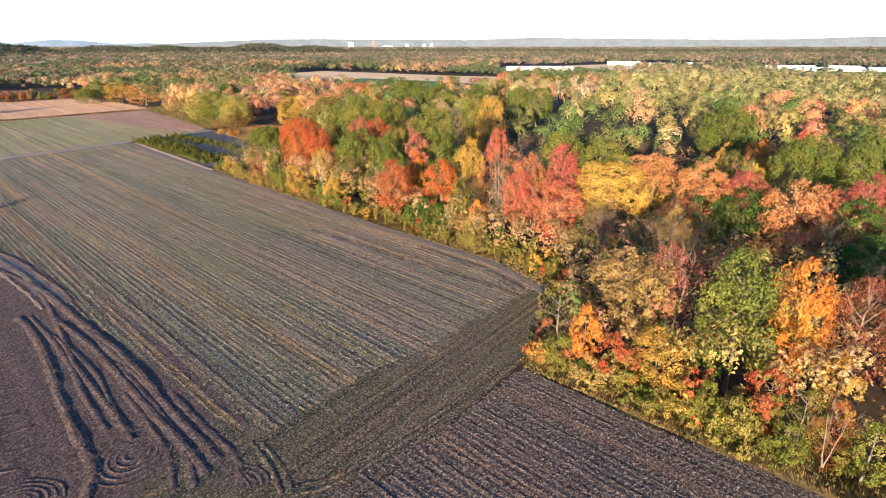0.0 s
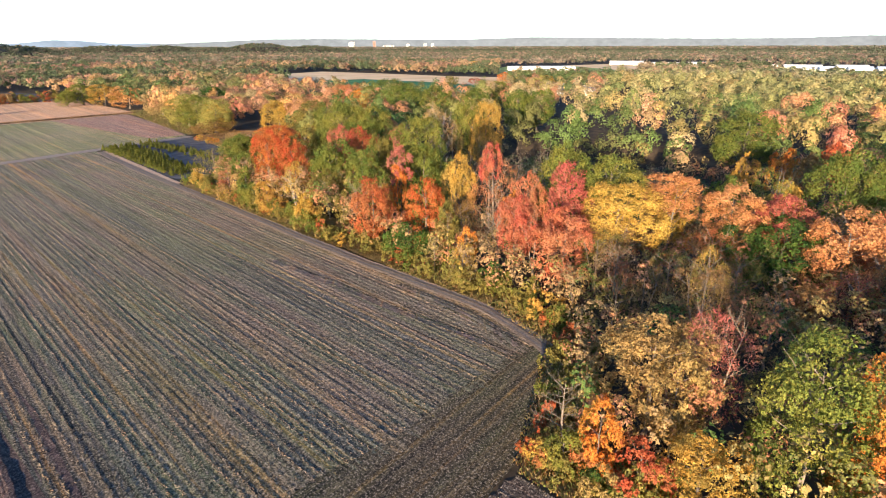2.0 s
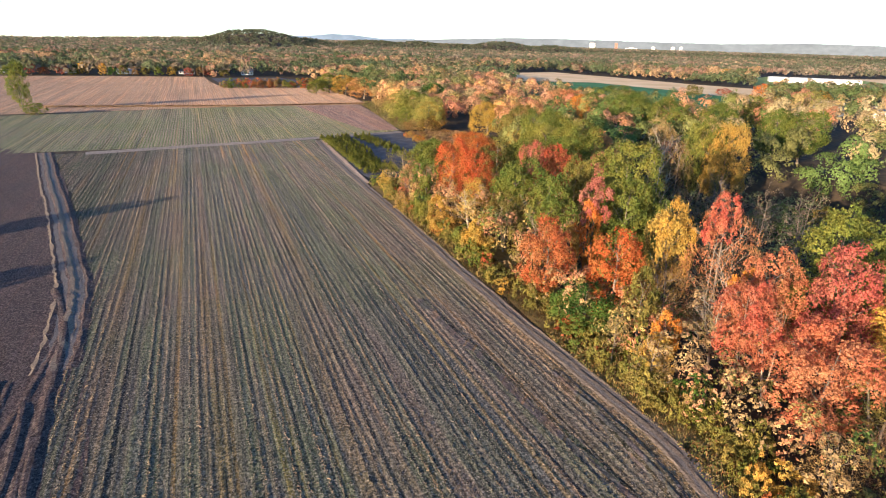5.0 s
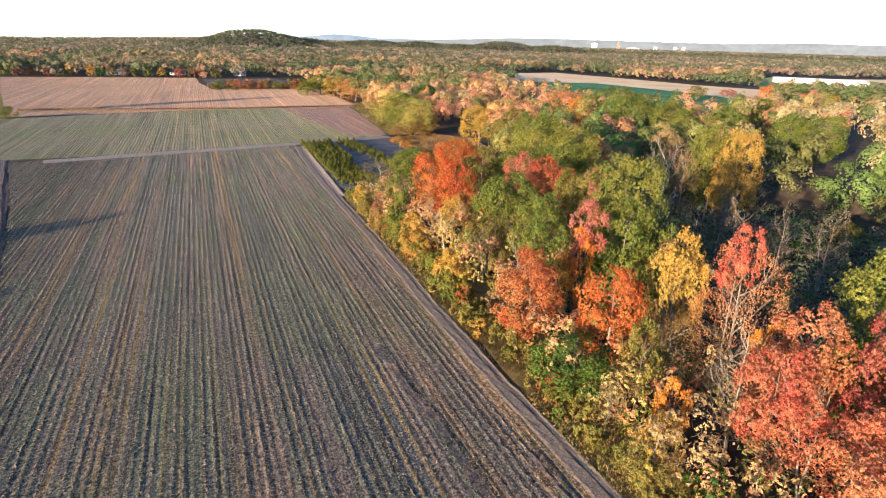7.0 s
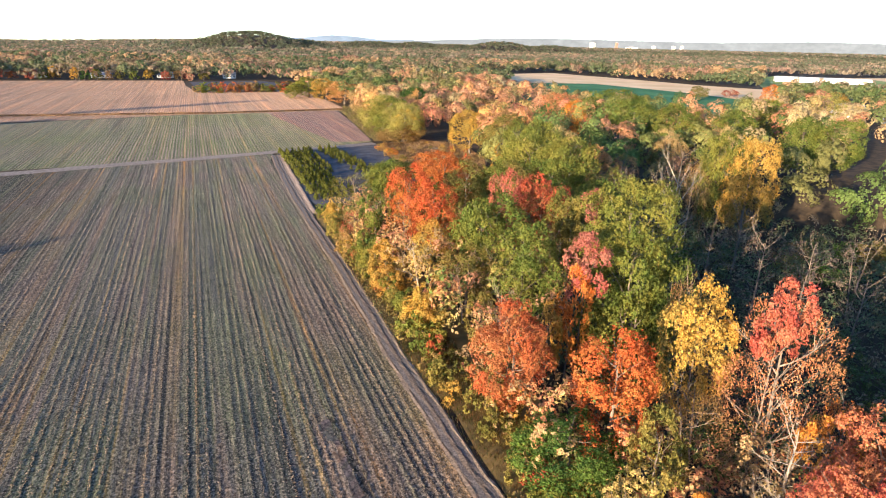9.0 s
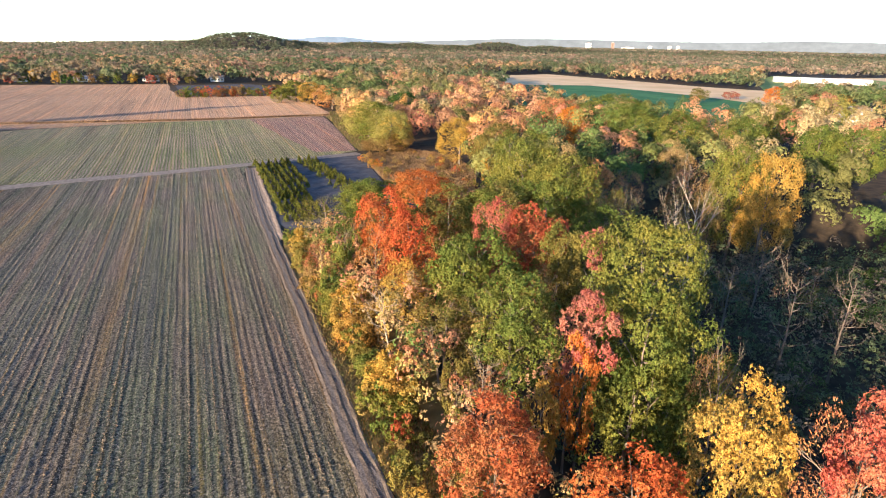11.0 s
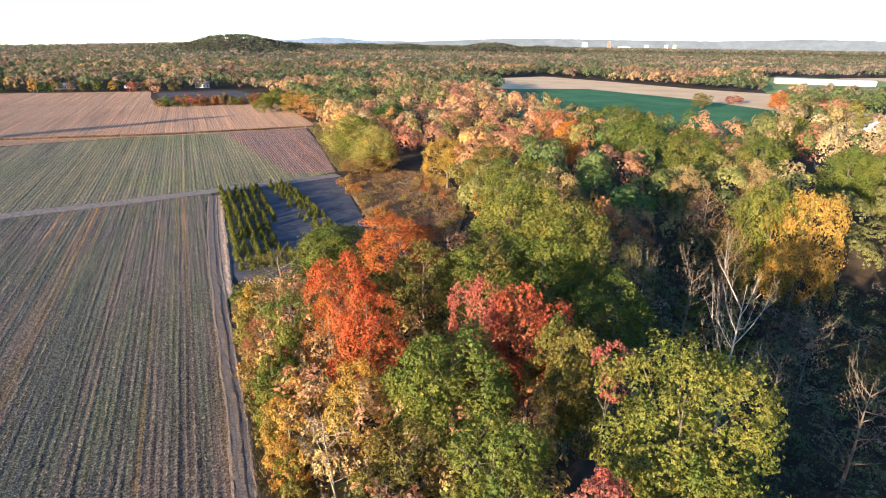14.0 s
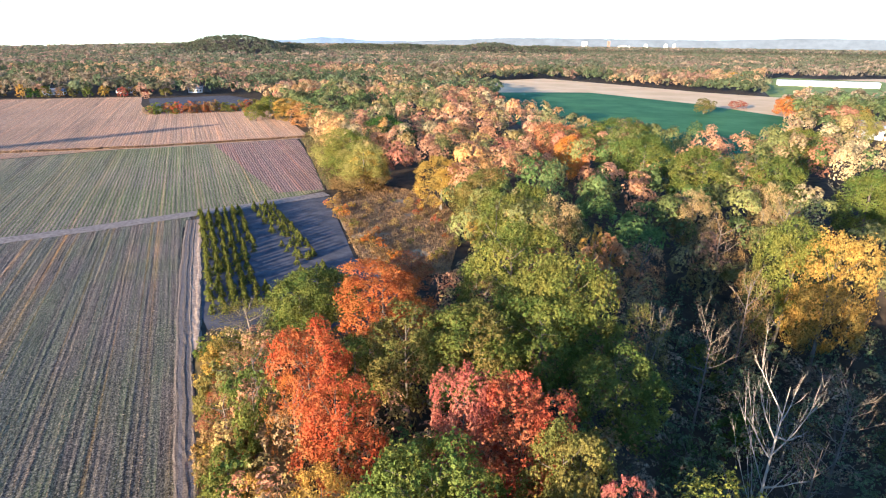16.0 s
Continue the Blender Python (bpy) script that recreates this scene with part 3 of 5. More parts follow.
for line, width, h in (
    ([(-70, 79.5), (-58.6, 73.0), (-48.0, 64.3), (-40, 57.6), (-33.6, 52.0), (-27, 45.6)], 1.3, 0.121),
    ([(-52.5, 63.5), (-43.8, 55.6), (-38.5, 50.2), (-34.7, 45.8), (-28.3, 39.3)], 0.8, 0.072),
    ([(-56, 70.5), (-53.2, 67.7), (-46, 59.6), (-39.6, 52.0), (-30.4, 43.2), (-25.9, 38.5)], 0.9, 0.083),
    ([(-46.2, 58.3), (-37.1, 50.9), (-30.9, 44.0), (-26.9, 40.0)], 0.7, 0.066),
    ([(-47.9, 61.9), (-38.6, 54.4), (-27.7, 44.0), (-21.7, 38.5), (-18.0, 34.6)], 1.1, 0.110),
    ([(-43.0, 59.7), (-30.7, 48.8), (-23.0, 41.5), (-17.3, 35.9)], 1.2, 0.099),
    ([(-53.3, 62.7), (-48.2, 58.3), (-42.3, 52.0), (-37.1, 45.8), (-31.4, 39.6), (-28.0, 35.9), (-26.3, 31.8)], 1.2, 0.110),
    ([(-35, 52), (-29.5, 46.6), (-25.2, 42.2), (-21.0, 37.2), (-18.6, 33)], 0.9, 0.072),
    ([(-31.5, 46.6), (-26.0, 41.2), (-22.4, 37.0), (-20.2, 33.0)], 0.8, 0.061),
    ([(-27.3, 47.0), (-21.6, 41.5), (-17.0, 37.2), (-15.2, 33.0)], 1.0, 0.066),
):
    rut(line, width, h)
for shift in (0.0, 0.9):
    rut([(-15.7 - shift, 39.3), (-12.8 - shift, 35.9), (-10.9 - shift, 32.4)], 0.6, 0.06, SOIL_HEAD)
    rut([(-11.5, 34.0 - shift), (-9.4, 34.6 - shift), (-7.4, 35.9 - shift), (-4.1, 39.3 - shift), (2, 45.5 - shift)], 0.5, 0.05, SOIL_HEAD)
for k in range(5):
    r = 0.7 + 0.55 * k
    rut([(-25.6 + r * math.cos(a), 37.6 + 1.25 * r * math.sin(a)) for a in (1.9, 2.6, 3.3, 4.0, 4.7, 5.4, 6.1, 6.7)], 0.30, 0.04)
    rut([(-15.9 + 0.9 * r * math.cos(a), 33.6 + 0.9 * r * math.sin(a)) for a in (0.2, 0.8, 1.4, 2.0, 2.6, 3.2)], 0.30, 0.035)
    rut([(-31.4 + 1.1 * r * math.cos(a), 32.4 + 0.8 * r * math.sin(a)) for a in (0.2, 0.9, 1.6, 2.3, 3.0)], 0.30, 0.035)
for k, (x, y) in enumerate(((-55, 59.5), (-50, 56.5), (-46, 51.0), (-42.5, 47.0), (-38.6, 43.4), (-36, 41.5), (-33.5, 36.0))):
    rut([(x - 6 + k % 2, y - 3.5), (x - 3, y - 1.4 - 0.4 * (k % 3)), (x, y)], 0.4, 0.06)
sheet("verge", [(62, 1), (28, 33.5), (20.6, 39.6), (8.6, 51), (14.6, 71.2), (8.3, 81.6), (-6.9, 96.0), (-14.2, 103.5), (-24.9, 112.8), (-35.5, 122.9), (-48.8, 136.3), (-64, 152), (-58, 156), (-42, 143), (-15, 117), (2, 99), (21, 73), (15, 55), (32, 38), (66, 4)], VERGE, "rank dry grass strip along the woods", 0.06, "verge", 4, 0.25)


# ---- trees ----
UP = np.array((0.0, 0.0, 1.0))


def unit(v):
    return v / np.maximum(np.linalg.norm(v, axis=-1, keepdims=True), 1e-9)


def leaf_cards(rng, pos, nrm, size, long=1.0, along=None):
    """Kite-shaped, slightly folded leaf sprays: four corners each."""
    n = len(pos)
    t = unit(np.cross(nrm, rng.normal(size=(n, 3)))) if along is None else unit(along + 0.35 * rng.normal(size=(n, 3)))
    b = unit(np.cross(nrm, t))
    s = (size * rng.uniform(0.6, 1.4, n))[:, None]
    droop = nrm * s * 0.16
    wide = s / long
    quad = np.stack([pos + t * s * 0.62 * long - droop, pos + b * wide * 0.42 + t * s * 0.05, pos - t * s * 0.55 * long - droop, pos - b * wide * 0.44], 1)
    return quad.reshape(-1, 3)


def cards_mesh(name, verts):
    me = bpy.data.meshes.new(name)
    n = len(verts) // 4
    me.vertices.add(4 * n)
    me.vertices.foreach_set("co", verts.astype(np.float32).ravel())
    me.loops.add(4 * n)
    me.loops.foreach_set("vertex_index", np.arange(4 * n, dtype=np.int32))
    me.polygons.add(n)
    me.polygons.foreach_set("loop_start", np.arange(0, 4 * n, 4, dtype=np.int32))
    me.update(calc_edges=True)
    return me


def crown_mesh(seed, r, ch, n, size, lobes=13, subs=110, long=1.0):
    """A crown of boughs, each a bunch of smaller leaf clumps, closed by sprays on their outer sides; origin at its middle."""
    rng = np.random.default_rng(seed)
    k = np.arange(lobes)
    z = -0.74 + 1.38 * (k + rng.uniform(0.2, 0.8, lobes)) / lobes
    reach = np.sqrt(np.maximum(0.05, 1 - (np.abs(z + 0.14) / 0.98) ** 2.4)) * rng.uniform(0.42, 0.72, lobes)
    a = k * 2.4 + rng.uniform(-0.6, 0.6, lobes)
    bough = np.stack([np.cos(a) * reach, np.sin(a) * reach, z], 1)
    bough[-1] = (rng.uniform(-0.15, 0.15), rng.uniform(-0.15, 0.15), 0.64)
    girth = rng.uniform(0.30, 0.47, lobes)
    i = rng.integers(0, lobes, subs)
    d = unit(rng.normal(size=(subs, 3)) + 0.3 * UP + 0.9 * bough[i])
    clump = bough[i] + d * (girth[i] * rng.uniform(0.72, 1.02, subs))[:, None]
    w = rng.uniform(0.07, 0.19, subs)
    j = rng.choice(subs, int(n * 2.6), p=w ** 2 / (w ** 2).sum())
    e = unit(rng.normal(size=(len(j), 3)) + 0.25 * UP + 0.7 * d[j])
    p = clump[j] + e * (w[j] * rng.uniform(0.5, 1.0, len(j)) ** 0.7 * rng.choice((1.0, 1.0, 1.5), len(j)))[:, None]
    buried = np.zeros(len(j), int)
    for c, g in zip(clump, w):
        buried += ((p - c) ** 2).sum(1) < (0.55 * g) ** 2
    for c, g in zip(bough, girth):
        buried += ((p - c) ** 2).sum(1) < (0.74 * g) ** 2
    ok = np.flatnonzero((buried == 0) | (rng.uniform(size=len(j)) < 0.06))[:n]
    p, e, out = p[ok], e[ok], d[j[ok]]
    nrm = unit(0.8 * e + 0.6 * out + 0.62 * rng.normal(size=p.shape))
    tall = ch / 2
    p = p * np.array((r, r, tall))
    v = leaf_cards(rng, p, nrm, size, long, unit(out + 0.8 * UP) if long > 1 else None)
    v[:, 2] = (v[:, 2] - v[:, 2].min()) / np.ptp(v[:, 2]) * ch - tall
    v[:, :2] *= 1.06 * r / np.percentile(np.hypot(v[:, 0], v[:, 1]), 98.5)
    return cards_mesh("crown", v)


def tube(verts, faces, pts, radii, sides):
    base = len(verts)
    for i, p in enumerate(pts):
        a, b = pts[max(0, i - 1)], pts[min(len(pts) - 1, i + 1)]
        d = (b - a).normalized()
        s = d.orthogonal().normalized()
        w = d.cross(s)
        for k in range(sides):
            g = 2 * math.pi * k / sides
            verts.append(p + (s * math.cos(g) + w * math.sin(g)) * radii[i])
        if i:
            o = base + i * sides
            for k in range(sides):
                faces.append((o - sides + k, o - sides + (k + 1) % sides, o + (k + 1) % sides, o + k))


def trunk_mesh(seed, h, r, limbs, twigs, mat, stems=1, thick=0.45, lift=(0.45, 1.1)):
    """Tapered stem, limbs that rise outwards, and forked twigs."""
    rng = random.Random(seed)
    verts, faces = [], []

    def limb(start, d, length, rad, depth):
        pts, q = [start], start
        n = 4 if depth == 0 else 3
        for k in range(n):
            d = (d + Vector((rng.uniform(-1, 1), rng.uniform(-1, 1), rng.uniform(-0.2, 0.7))) * 0.22).normalized()
            q = q + d * length / n
            pts.append(q)
        tube(verts, faces, pts, [rad * f for f in ((1, 0.8, 0.6, 0.42, 0.16) if n == 4 else (1, 0.7, 0.45, 0.16))], 4 if depth == 0 else 3)
        if depth < 2:
            for _ in range(twigs if depth == 0 else max(0, twigs - 1) if twigs > 3 else min(twigs, 1)):
                k = rng.choice((1, 2, n - 1, n - 1))
                e = (d + Vector((rng.uniform(-1, 1), rng.uniform(-1, 1), rng.uniform(-0.3, 0.8))) * 0.8).normalized()
                limb(pts[k], e, length * rng.uniform(0.35, 0.6), rad * 0.42, depth + 1)

    for s in range(stems):
        lean = Vector((rng.uniform(-1, 1), rng.uniform(-1, 1), 0)) * (0.05 if stems == 1 else 0.25)
        pts = [Vector((lean.x * h * f + rng.uniform(-0.1, 0.1), lean.y * h * f + rng.uniform(-0.1, 0.1), h * 0.82 * f - 0.15 * (f == 0))) for f in (0, 0.12, 0.3, 0.5, 0.7, 0.87, 1.0)]
        w = h * 0.016 / math.sqrt(stems)
        tube(verts, faces, pts, [w * f for f in (1.5, 1.0, 0.9, 0.7, 0.5, 0.3, 0.1)], 6)
        for i in range(limbs // stems):
            f = 0.28 + 0.62 * (i + rng.random()) / (limbs // stems)
            k = min(5, int(f * 6))
            start = pts[k].lerp(pts[k + 1], f * 6 - k) if k < 6 else pts[6]
            a = i * 2.4 + rng.uniform(-0.5, 0.5)
            d = Vector((math.cos(a), math.sin(a), rng.uniform(*lift))).normalized()
            limb(start, d, r * rng.uniform(0.75, 1.15) * (1.15 - 0.45 * f), w * thick, 0)
    return mesh_of("trunk", verts, faces, mat)


FULL = {  # nominal radius, crown height, sprays, spray size, boughs, clumps
    "small": (2.4, 5.0, 3000, 0.22, 9, 110),
    "medium": (4.0, 9.5, 7600, 0.25, 15, 240),
    "large": (6.4, 12.5, 13500, 0.30, 22, 380),
    "light": (4.0, 9.0, 1900, 0.52, 12, 110),
}
CROWNS = {k: [crown_mesh(11 * i + len(k), *v) for i in range(5)] for k, v in FULL.items()}
SPARSE = [crown_mesh(70 + i, 4.0, 9.5, 7000, 0.115, 16, 260, 1.5) for i in range(3)]
FEW = [crown_mesh(90 + i, 4.0, 8.0, 420, 0.14, 12, 60, 1.3) for i in range(2)]
TRUNKS = {
    "full": [trunk_mesh(5 + i, 12.0, 4.0, 9, 0, BARK, 1, 0.3) for i in range(3)],
    "sparse": [trunk_mesh(25 + i, 12.0, 4.0, 14, 3, BARK, 1 + i % 2, 0.32) for i in range(3)],
    "bare": [trunk_mesh(45 + i, 12.0, 4.0, 18, 4, BARK_PALE, 1 + i % 2, 0.25, (0.05, 0.75)) for i in range(3)],
}
WORDS = {
    "green": "green oak with a dense rounded crown", "deepgreen": "dark green leafy tree in the woods", "olive": "olive-green tree turning brown",
    "yellowgreen": "yellow-green tree with a broad lit crown", "yellow": "bright yellow maple in full autumn colour", "straw": "straw-gold fine-twigged tree at the field corner", "gold": "golden-yellow autumn tree at the woods",
    "orange": "orange autumn maple among other trees", "redorange": "red-orange autumn maple with a dense crown", "red": "deep red autumn maple at the woods",
    "rust": "rust-red autumn tree by the field", "coral": "coral-red autumn maple with pale limbs", "salmon": "salmon-pink autumn maple by the field",
    "pink": "pinkish-red autumn tree with thinning leaves", "peach": "peach-coloured autumn tree with thin foliage", "pale": "pale straw-coloured autumn tree",
    "lime": "pale yellow-green tree in full sun", "brown": "brownish half-bare autumn tree", "grey": "bare grey tree with fine twigs", "white": "dead tree with bleached white limbs",
}
TREES = []


def plant_tree(x, y, h, r, cb, form, colour, turn=None, light=False, rise=True):
    """One tree: stem and crown under an empty at its foot."""
    rng = random.Random(int(x * 17 + y * 31))
    root = tagged(new("tree"), WORDS[colour], "tree", "trees of the woods")
    a = rng.uniform(0, 6.283) if turn is None else turn
    root.matrix_world = Matrix.Translation((x, y, float(terrain(x, y)))) @ Matrix.Rotation(a, 4, "Z")
    cb *= 0.6
    h += max(0.0, -float(terrain(x, y))) if rise else 0.0
    ch = h * (1 - cb)
    pick = rng.randrange(12)
    bare = form == "bare"
    trunk = new("trunk", TRUNKS[form][pick % 3])
    trunk.parent = root
    trunk.scale = (r / 4.0, r / 4.0, h / (12.0 * (1.0 if form == "full" else 0.92)))
    if bare and colour in ("grey",):
        trunk.material_slots[0].link = "OBJECT"
        trunk.material_slots[0].material = BARK
    if form == "full":
        kind = "light" if light else "small" if r < 2.9 else "medium" if r < 5.3 or y > 330 else "large"
        me, (r0, c0) = CROWNS[kind][pick % 5], FULL[kind][:2]
    else:
        me, (r0, c0) = ((FEW[pick % 2], (4.0, 8.0)) if bare else (SPARSE[pick % 3], (4.0, 9.5)))
    if colour == "white":
        TREES.append((x, y, r))
        return root
    crown = new("crown", me)
    crown.parent = root
    crown.location = (0, 0, h - ch / 2)
    crown.scale = (r / r0, r / r0, ch / c0)
    if not me.materials:
        me.materials.append(LEAF_MAT["green"])
    crown.material_slots[0].link = "OBJECT"
    crown.material_slots[0].material = LEAF_MAT[colour]
    TREES.append((x, y, r))
    return root


plant_tree(12.2, 53.1, 8.0, 2.7, 0.25, "bare", "grey")
plant_tree(19.6, 54.6, 12.6, 5.0, 0.10, "full", "straw")
plant_tree(20.4, 46.2, 7.5, 3.0, 0.15, "full", "gold")
plant_tree(16.8, 47.6, 6.0, 2.5, 0.15, "full", "rust")
plant_tree(14.3, 49.7, 8.0, 1.8, 0.20, "full", "orange")
plant_tree(24.6, 54.6, 13.0, 3.2, 0.20, "sparse", "pink")
plant_tree(27.6, 46.4, 15.5, 4.5, 0.15, "full", "yellowgreen")
plant_tree(32.0, 44.8, 15.0, 3.2, 0.20, "full", "orange")
plant_tree(36.2, 43.6, 14.0, 3.3, 0.25, "sparse", "rust")
plant_tree(28.7, 37.2, 6.5, 2.0, 0.20, "sparse", "yellowgreen")
plant_tree(27.4, 40.0, 7.0, 1.9, 0.20, "full", "rust")
plant_tree(32.0, 34.1, 6.0, 2.2, 0.10, "full", "yellowgreen")
plant_tree(24.7, 40.0, 4.2, 1.9, 0.00, "full", "olive")
plant_tree(30.1, 35.7, 6.5, 1.9, 0.10, "sparse", "rust")
plant_tree(33.1, 39.7, 8.0, 2.0, 0.15, "full", "gold")
plant_tree(27.8, 37.2, 3.5, 1.6, 0.00, "full", "yellowgreen")
plant_tree(23.0, 41.7, 4.5, 1.8, 0.00, "full", "yellowgreen")
plant_tree(12.2, 51.1, 4.0, 1.9, 0.00, "full", "yellowgreen")
plant_tree(15.0, 48.7, 3.0, 2.0, 0.00, "full", "deepgreen")
plant_tree(20.9, 52.2, 11.0, 2.5, 0.20, "full", "straw")
plant_tree(29.0, 66.5, 12.0, 4.7, 0.20, "sparse", "brown")
plant_tree(30.5, 69.4, 13.0, 2.2, 0.40, "sparse", "gold")
plant_tree(20.6, 94.2, 17.0, 3.7, 0.35, "full", "red")
plant_tree(14.9, 96.9, 15.0, 3.4, 0.35, "full", "salmon")
plant_tree(18.4, 85.8, 12.4, 4.2, 0.20, "full", "salmon")
plant_tree(12.9, 92.2, 12.5, 3.2, 0.20, "full", "coral")
plant_tree(23.2, 85.2, 9.5, 4.1, 0.25, "sparse", "olive")
plant_tree(25.4, 86.5, 10.0, 2.6, 0.25, "sparse", "brown")
plant_tree(28.0, 91.5, 14.2, 6.6, 0.62, "full", "yellow")
plant_tree(28.4, 99.8, 17.0, 5.0, 0.50, "full", "yellowgreen")
plant_tree(22.6, 106.0, 18.0, 4.6, 0.40, "full", "yellowgreen")
plant_tree(11.2, 106.5, 16.0, 4.4, 0.30, "sparse", "salmon")
plant_tree(10.3, 105.6, 17.6, 2.2, 1.05, "full", "coral")
plant_tree(14.5, 103.0, 10.5, 2.4, 0.30, "sparse", "orange")
plant_tree(4.7, 119.2, 12.0, 2.9, 0.20, "sparse", "brown")
plant_tree(-33.4, 126.0, 6.5, 2.8, 0.05, "full", "gold")
plant_tree(-38.4, 130.5, 5.0, 2.5, 0.05, "full", "yellowgreen")
plant_tree(-25.4, 117.4, 5.0, 2.2, 0.05, "full", "yellowgreen")
plant_tree(-32.0, 123.8, 4.5, 2.1, 0.05, "full", "gold")
plant_tree(-23.1, 116.2, 4.5, 2.3, 0.05, "full", "gold")
plant_tree(-16.0, 125.5, 8.5, 5.3, 0.20, "bare", "grey")
plant_tree(-16.3, 116.2, 7.0, 2.0, 0.05, "full", "olive")
plant_tree(-10.6, 108.0, 7.0, 2.3, 0.05, "sparse", "olive")
plant_tree(5.4, 90.3, 5.8, 2.2, 0.05, "full", "gold")
plant_tree(11.4, 100.0, 10.0, 3.1, 0.20, "bare", "white")
plant_tree(15.6, 90.8, 10.5, 2.8, 0.20, "bare", "white")
plant_tree(13.5, 100.5, 11.0, 2.0, 0.30, "full", "orange")
plant_tree(6.1, 93.8, 7.0, 1.6, 0.10, "full", "orange")
plant_tree(9.3, 87.3, 4.2, 1.9, 0.00, "full", "deepgreen")
plant_tree(6.2, 86.9, 3.4, 1.7, 0.00, "full", "olive")
plant_tree(-7.4, 160.8, 14.0, 3.3, 0.20, "sparse", "olive")
plant_tree(-10.6, 136.2, 14.0, 3.4, 0.10, "full", "olive")
plant_tree(-21.5, 130.1, 14.0, 3.9, 0.10, "full", "green")
plant_tree(-45.5, 137.9, 6.5, 2.7, 0.10, "sparse", "coral")
plant_tree(-40.7, 132.8, 5.5, 2.5, 0.00, "full", "green")
plant_tree(-36.4, 131.4, 5.5, 2.2, 0.00, "full", "gold")
plant_tree(-37.0, 128.8, 5.0, 2.1, 0.00, "full", "yellowgreen")
plant_tree(-37.0, 137.7, 11.0, 2.8, 0.10, "sparse", "orange")
plant_tree(5.2, 108.6, 15.5, 3.1, 0.45, "full", "gold")
plant_tree(-0.4, 103.5, 12.5, 3.8, 0.15, "full", "redorange")
plant_tree(5.8, 101.6, 9.5, 4.0, 0.25, "sparse", "brown")
plant_tree(10.7, 93.9, 9.5, 3.2, 0.25, "bare", "grey")
plant_tree(-1.6, 119.6, 15.5, 4.8, 0.15, "full", "green")
plant_tree(-24.3, 151.6, 14.0, 6.3, 0.25, "full", "green")
plant_tree(-20.7, 123.6, 9.5, 4.2, 0.10, "full", "olive")
plant_tree(-39.2, 159.4, 13.5, 6.8, 0.35, "full", "redorange")
plant_tree(-50.1, 159.9, 11.0, 7.1, 0.15, "full", "green")
plant_tree(-23.1, 115.8, 5.5, 2.7, 0.10, "full", "gold")
plant_tree(-2.9, 98.7, 6.5, 4.4, 0.10, "full", "deepgreen")
plant_tree(5.3, 88.6, 6.0, 2.4, 0.10, "sparse", "pale")
plant_tree(1.2, 93.1, 6.0, 1.5, 0.20, "sparse", "pale")
plant_tree(-2.1, 125.5, 20.0, 5.6, 0.75, "full", "yellowgreen")
plant_tree(3.2, 123.9, 12.0, 3.9, 0.20, "full", "green")
plant_tree(-0.3, 120.8, 11.0, 4.2, 0.10, "full", "green")
plant_tree(-7.1, 129.8, 16.7, 1.6, 1.25, "full", "pink")
plant_tree(-5.5, 117.5, 15.2, 2.6, 1.00, "full", "pink")
plant_tree(-6.3, 116.4, 12.0, 2.3, 0.20, "full", "orange")
plant_tree(-19.5, 130.7, 14.5, 5.2, 0.15, "full", "green")
plant_tree(-12.6, 121.0, 14.5, 4.3, 0.15, "full", "green")
plant_tree(-30.2, 135.0, 14.2, 4.1, 0.30, "full", "redorange")
plant_tree(-37.2, 141.1, 15.0, 3.9, 0.35, "full", "redorange")
plant_tree(-28.7, 129.6, 10.0, 3.4, 0.15, "full", "gold")
plant_tree(-20.0, 138.0, 16.5, 3.4, 0.35, "full", "red")
plant_tree(-15.7, 139.3, 16.0, 4.2, 0.35, "full", "rust")
plant_tree(-11.5, 136.2, 15.0, 3.3, 0.25, "full", "olive")
plant_tree(-53.7, 151.9, 9.0, 5.4, 0.15, "sparse", "olive")
plant_tree(-46.0, 143.6, 8.0, 5.0, 0.15, "sparse", "brown")
plant_tree(-48.7, 155.7, 12.0, 4.0, 0.20, "full", "green")
plant_tree(-30.2, 148.4, 15.0, 4.6, 0.25, "full", "olive")
plant_tree(-24.1, 151.5, 15.0, 4.9, 0.25, "full", "olive")
plant_tree(-13.4, 114.5, 9.0, 2.5, 0.20, "bare", "grey")
plant_tree(-19.8, 120.5, 8.0, 2.5, 0.25, "bare", "grey")
plant_tree(-26.8, 123.2, 9.5, 3.0, 0.30, "bare", "white")
plant_tree(-23.3, 116.8, 6.5, 1.7, 0.10, "full", "gold")
plant_tree(-8.0, 113.2, 9.0, 1.6, 0.20, "full", "gold")
plant_tree(-12.5, 129.7, 12.0, 2.2, 0.20, "sparse", "brown")
plant_tree(-35.4, 146.5, 11.0, 3.6, 0.10, "full", "green")
plant_tree(-24.8, 171.0, 18.5, 7.7, 0.15, "full", "yellowgreen")
plant_tree(-16.0, 161.7, 18.5, 6.7, 0.20, "full", "yellowgreen")
plant_tree(-18.3, 155.4, 15.5, 6.2, 0.15, "full", "green")
plant_tree(-9.1, 150.4, 13.5, 4.6, 0.20, "full", "green")
plant_tree(-31.9, 202.2, 16.0, 5.5, 0.15, "full", "yellowgreen")
plant_tree(-35.3, 195.6, 16.0, 4.4, 0.15, "full", "yellowgreen")
plant_tree(-24.7, 198.3, 15.0, 4.5, 0.15, "full", "pale")
plant_tree(10.9, 192.2, 17.5, 6.1, 0.20, "full", "yellowgreen")
plant_tree(15.5, 188.0, 17.5, 5.7, 0.20, "full", "gold")
plant_tree(5.2, 182.3, 12.0, 3.3, 0.15, "sparse", "brown")
plant_tree(-27.6, 295.6, 18.0, 12.4, 0.20, "full", "green")
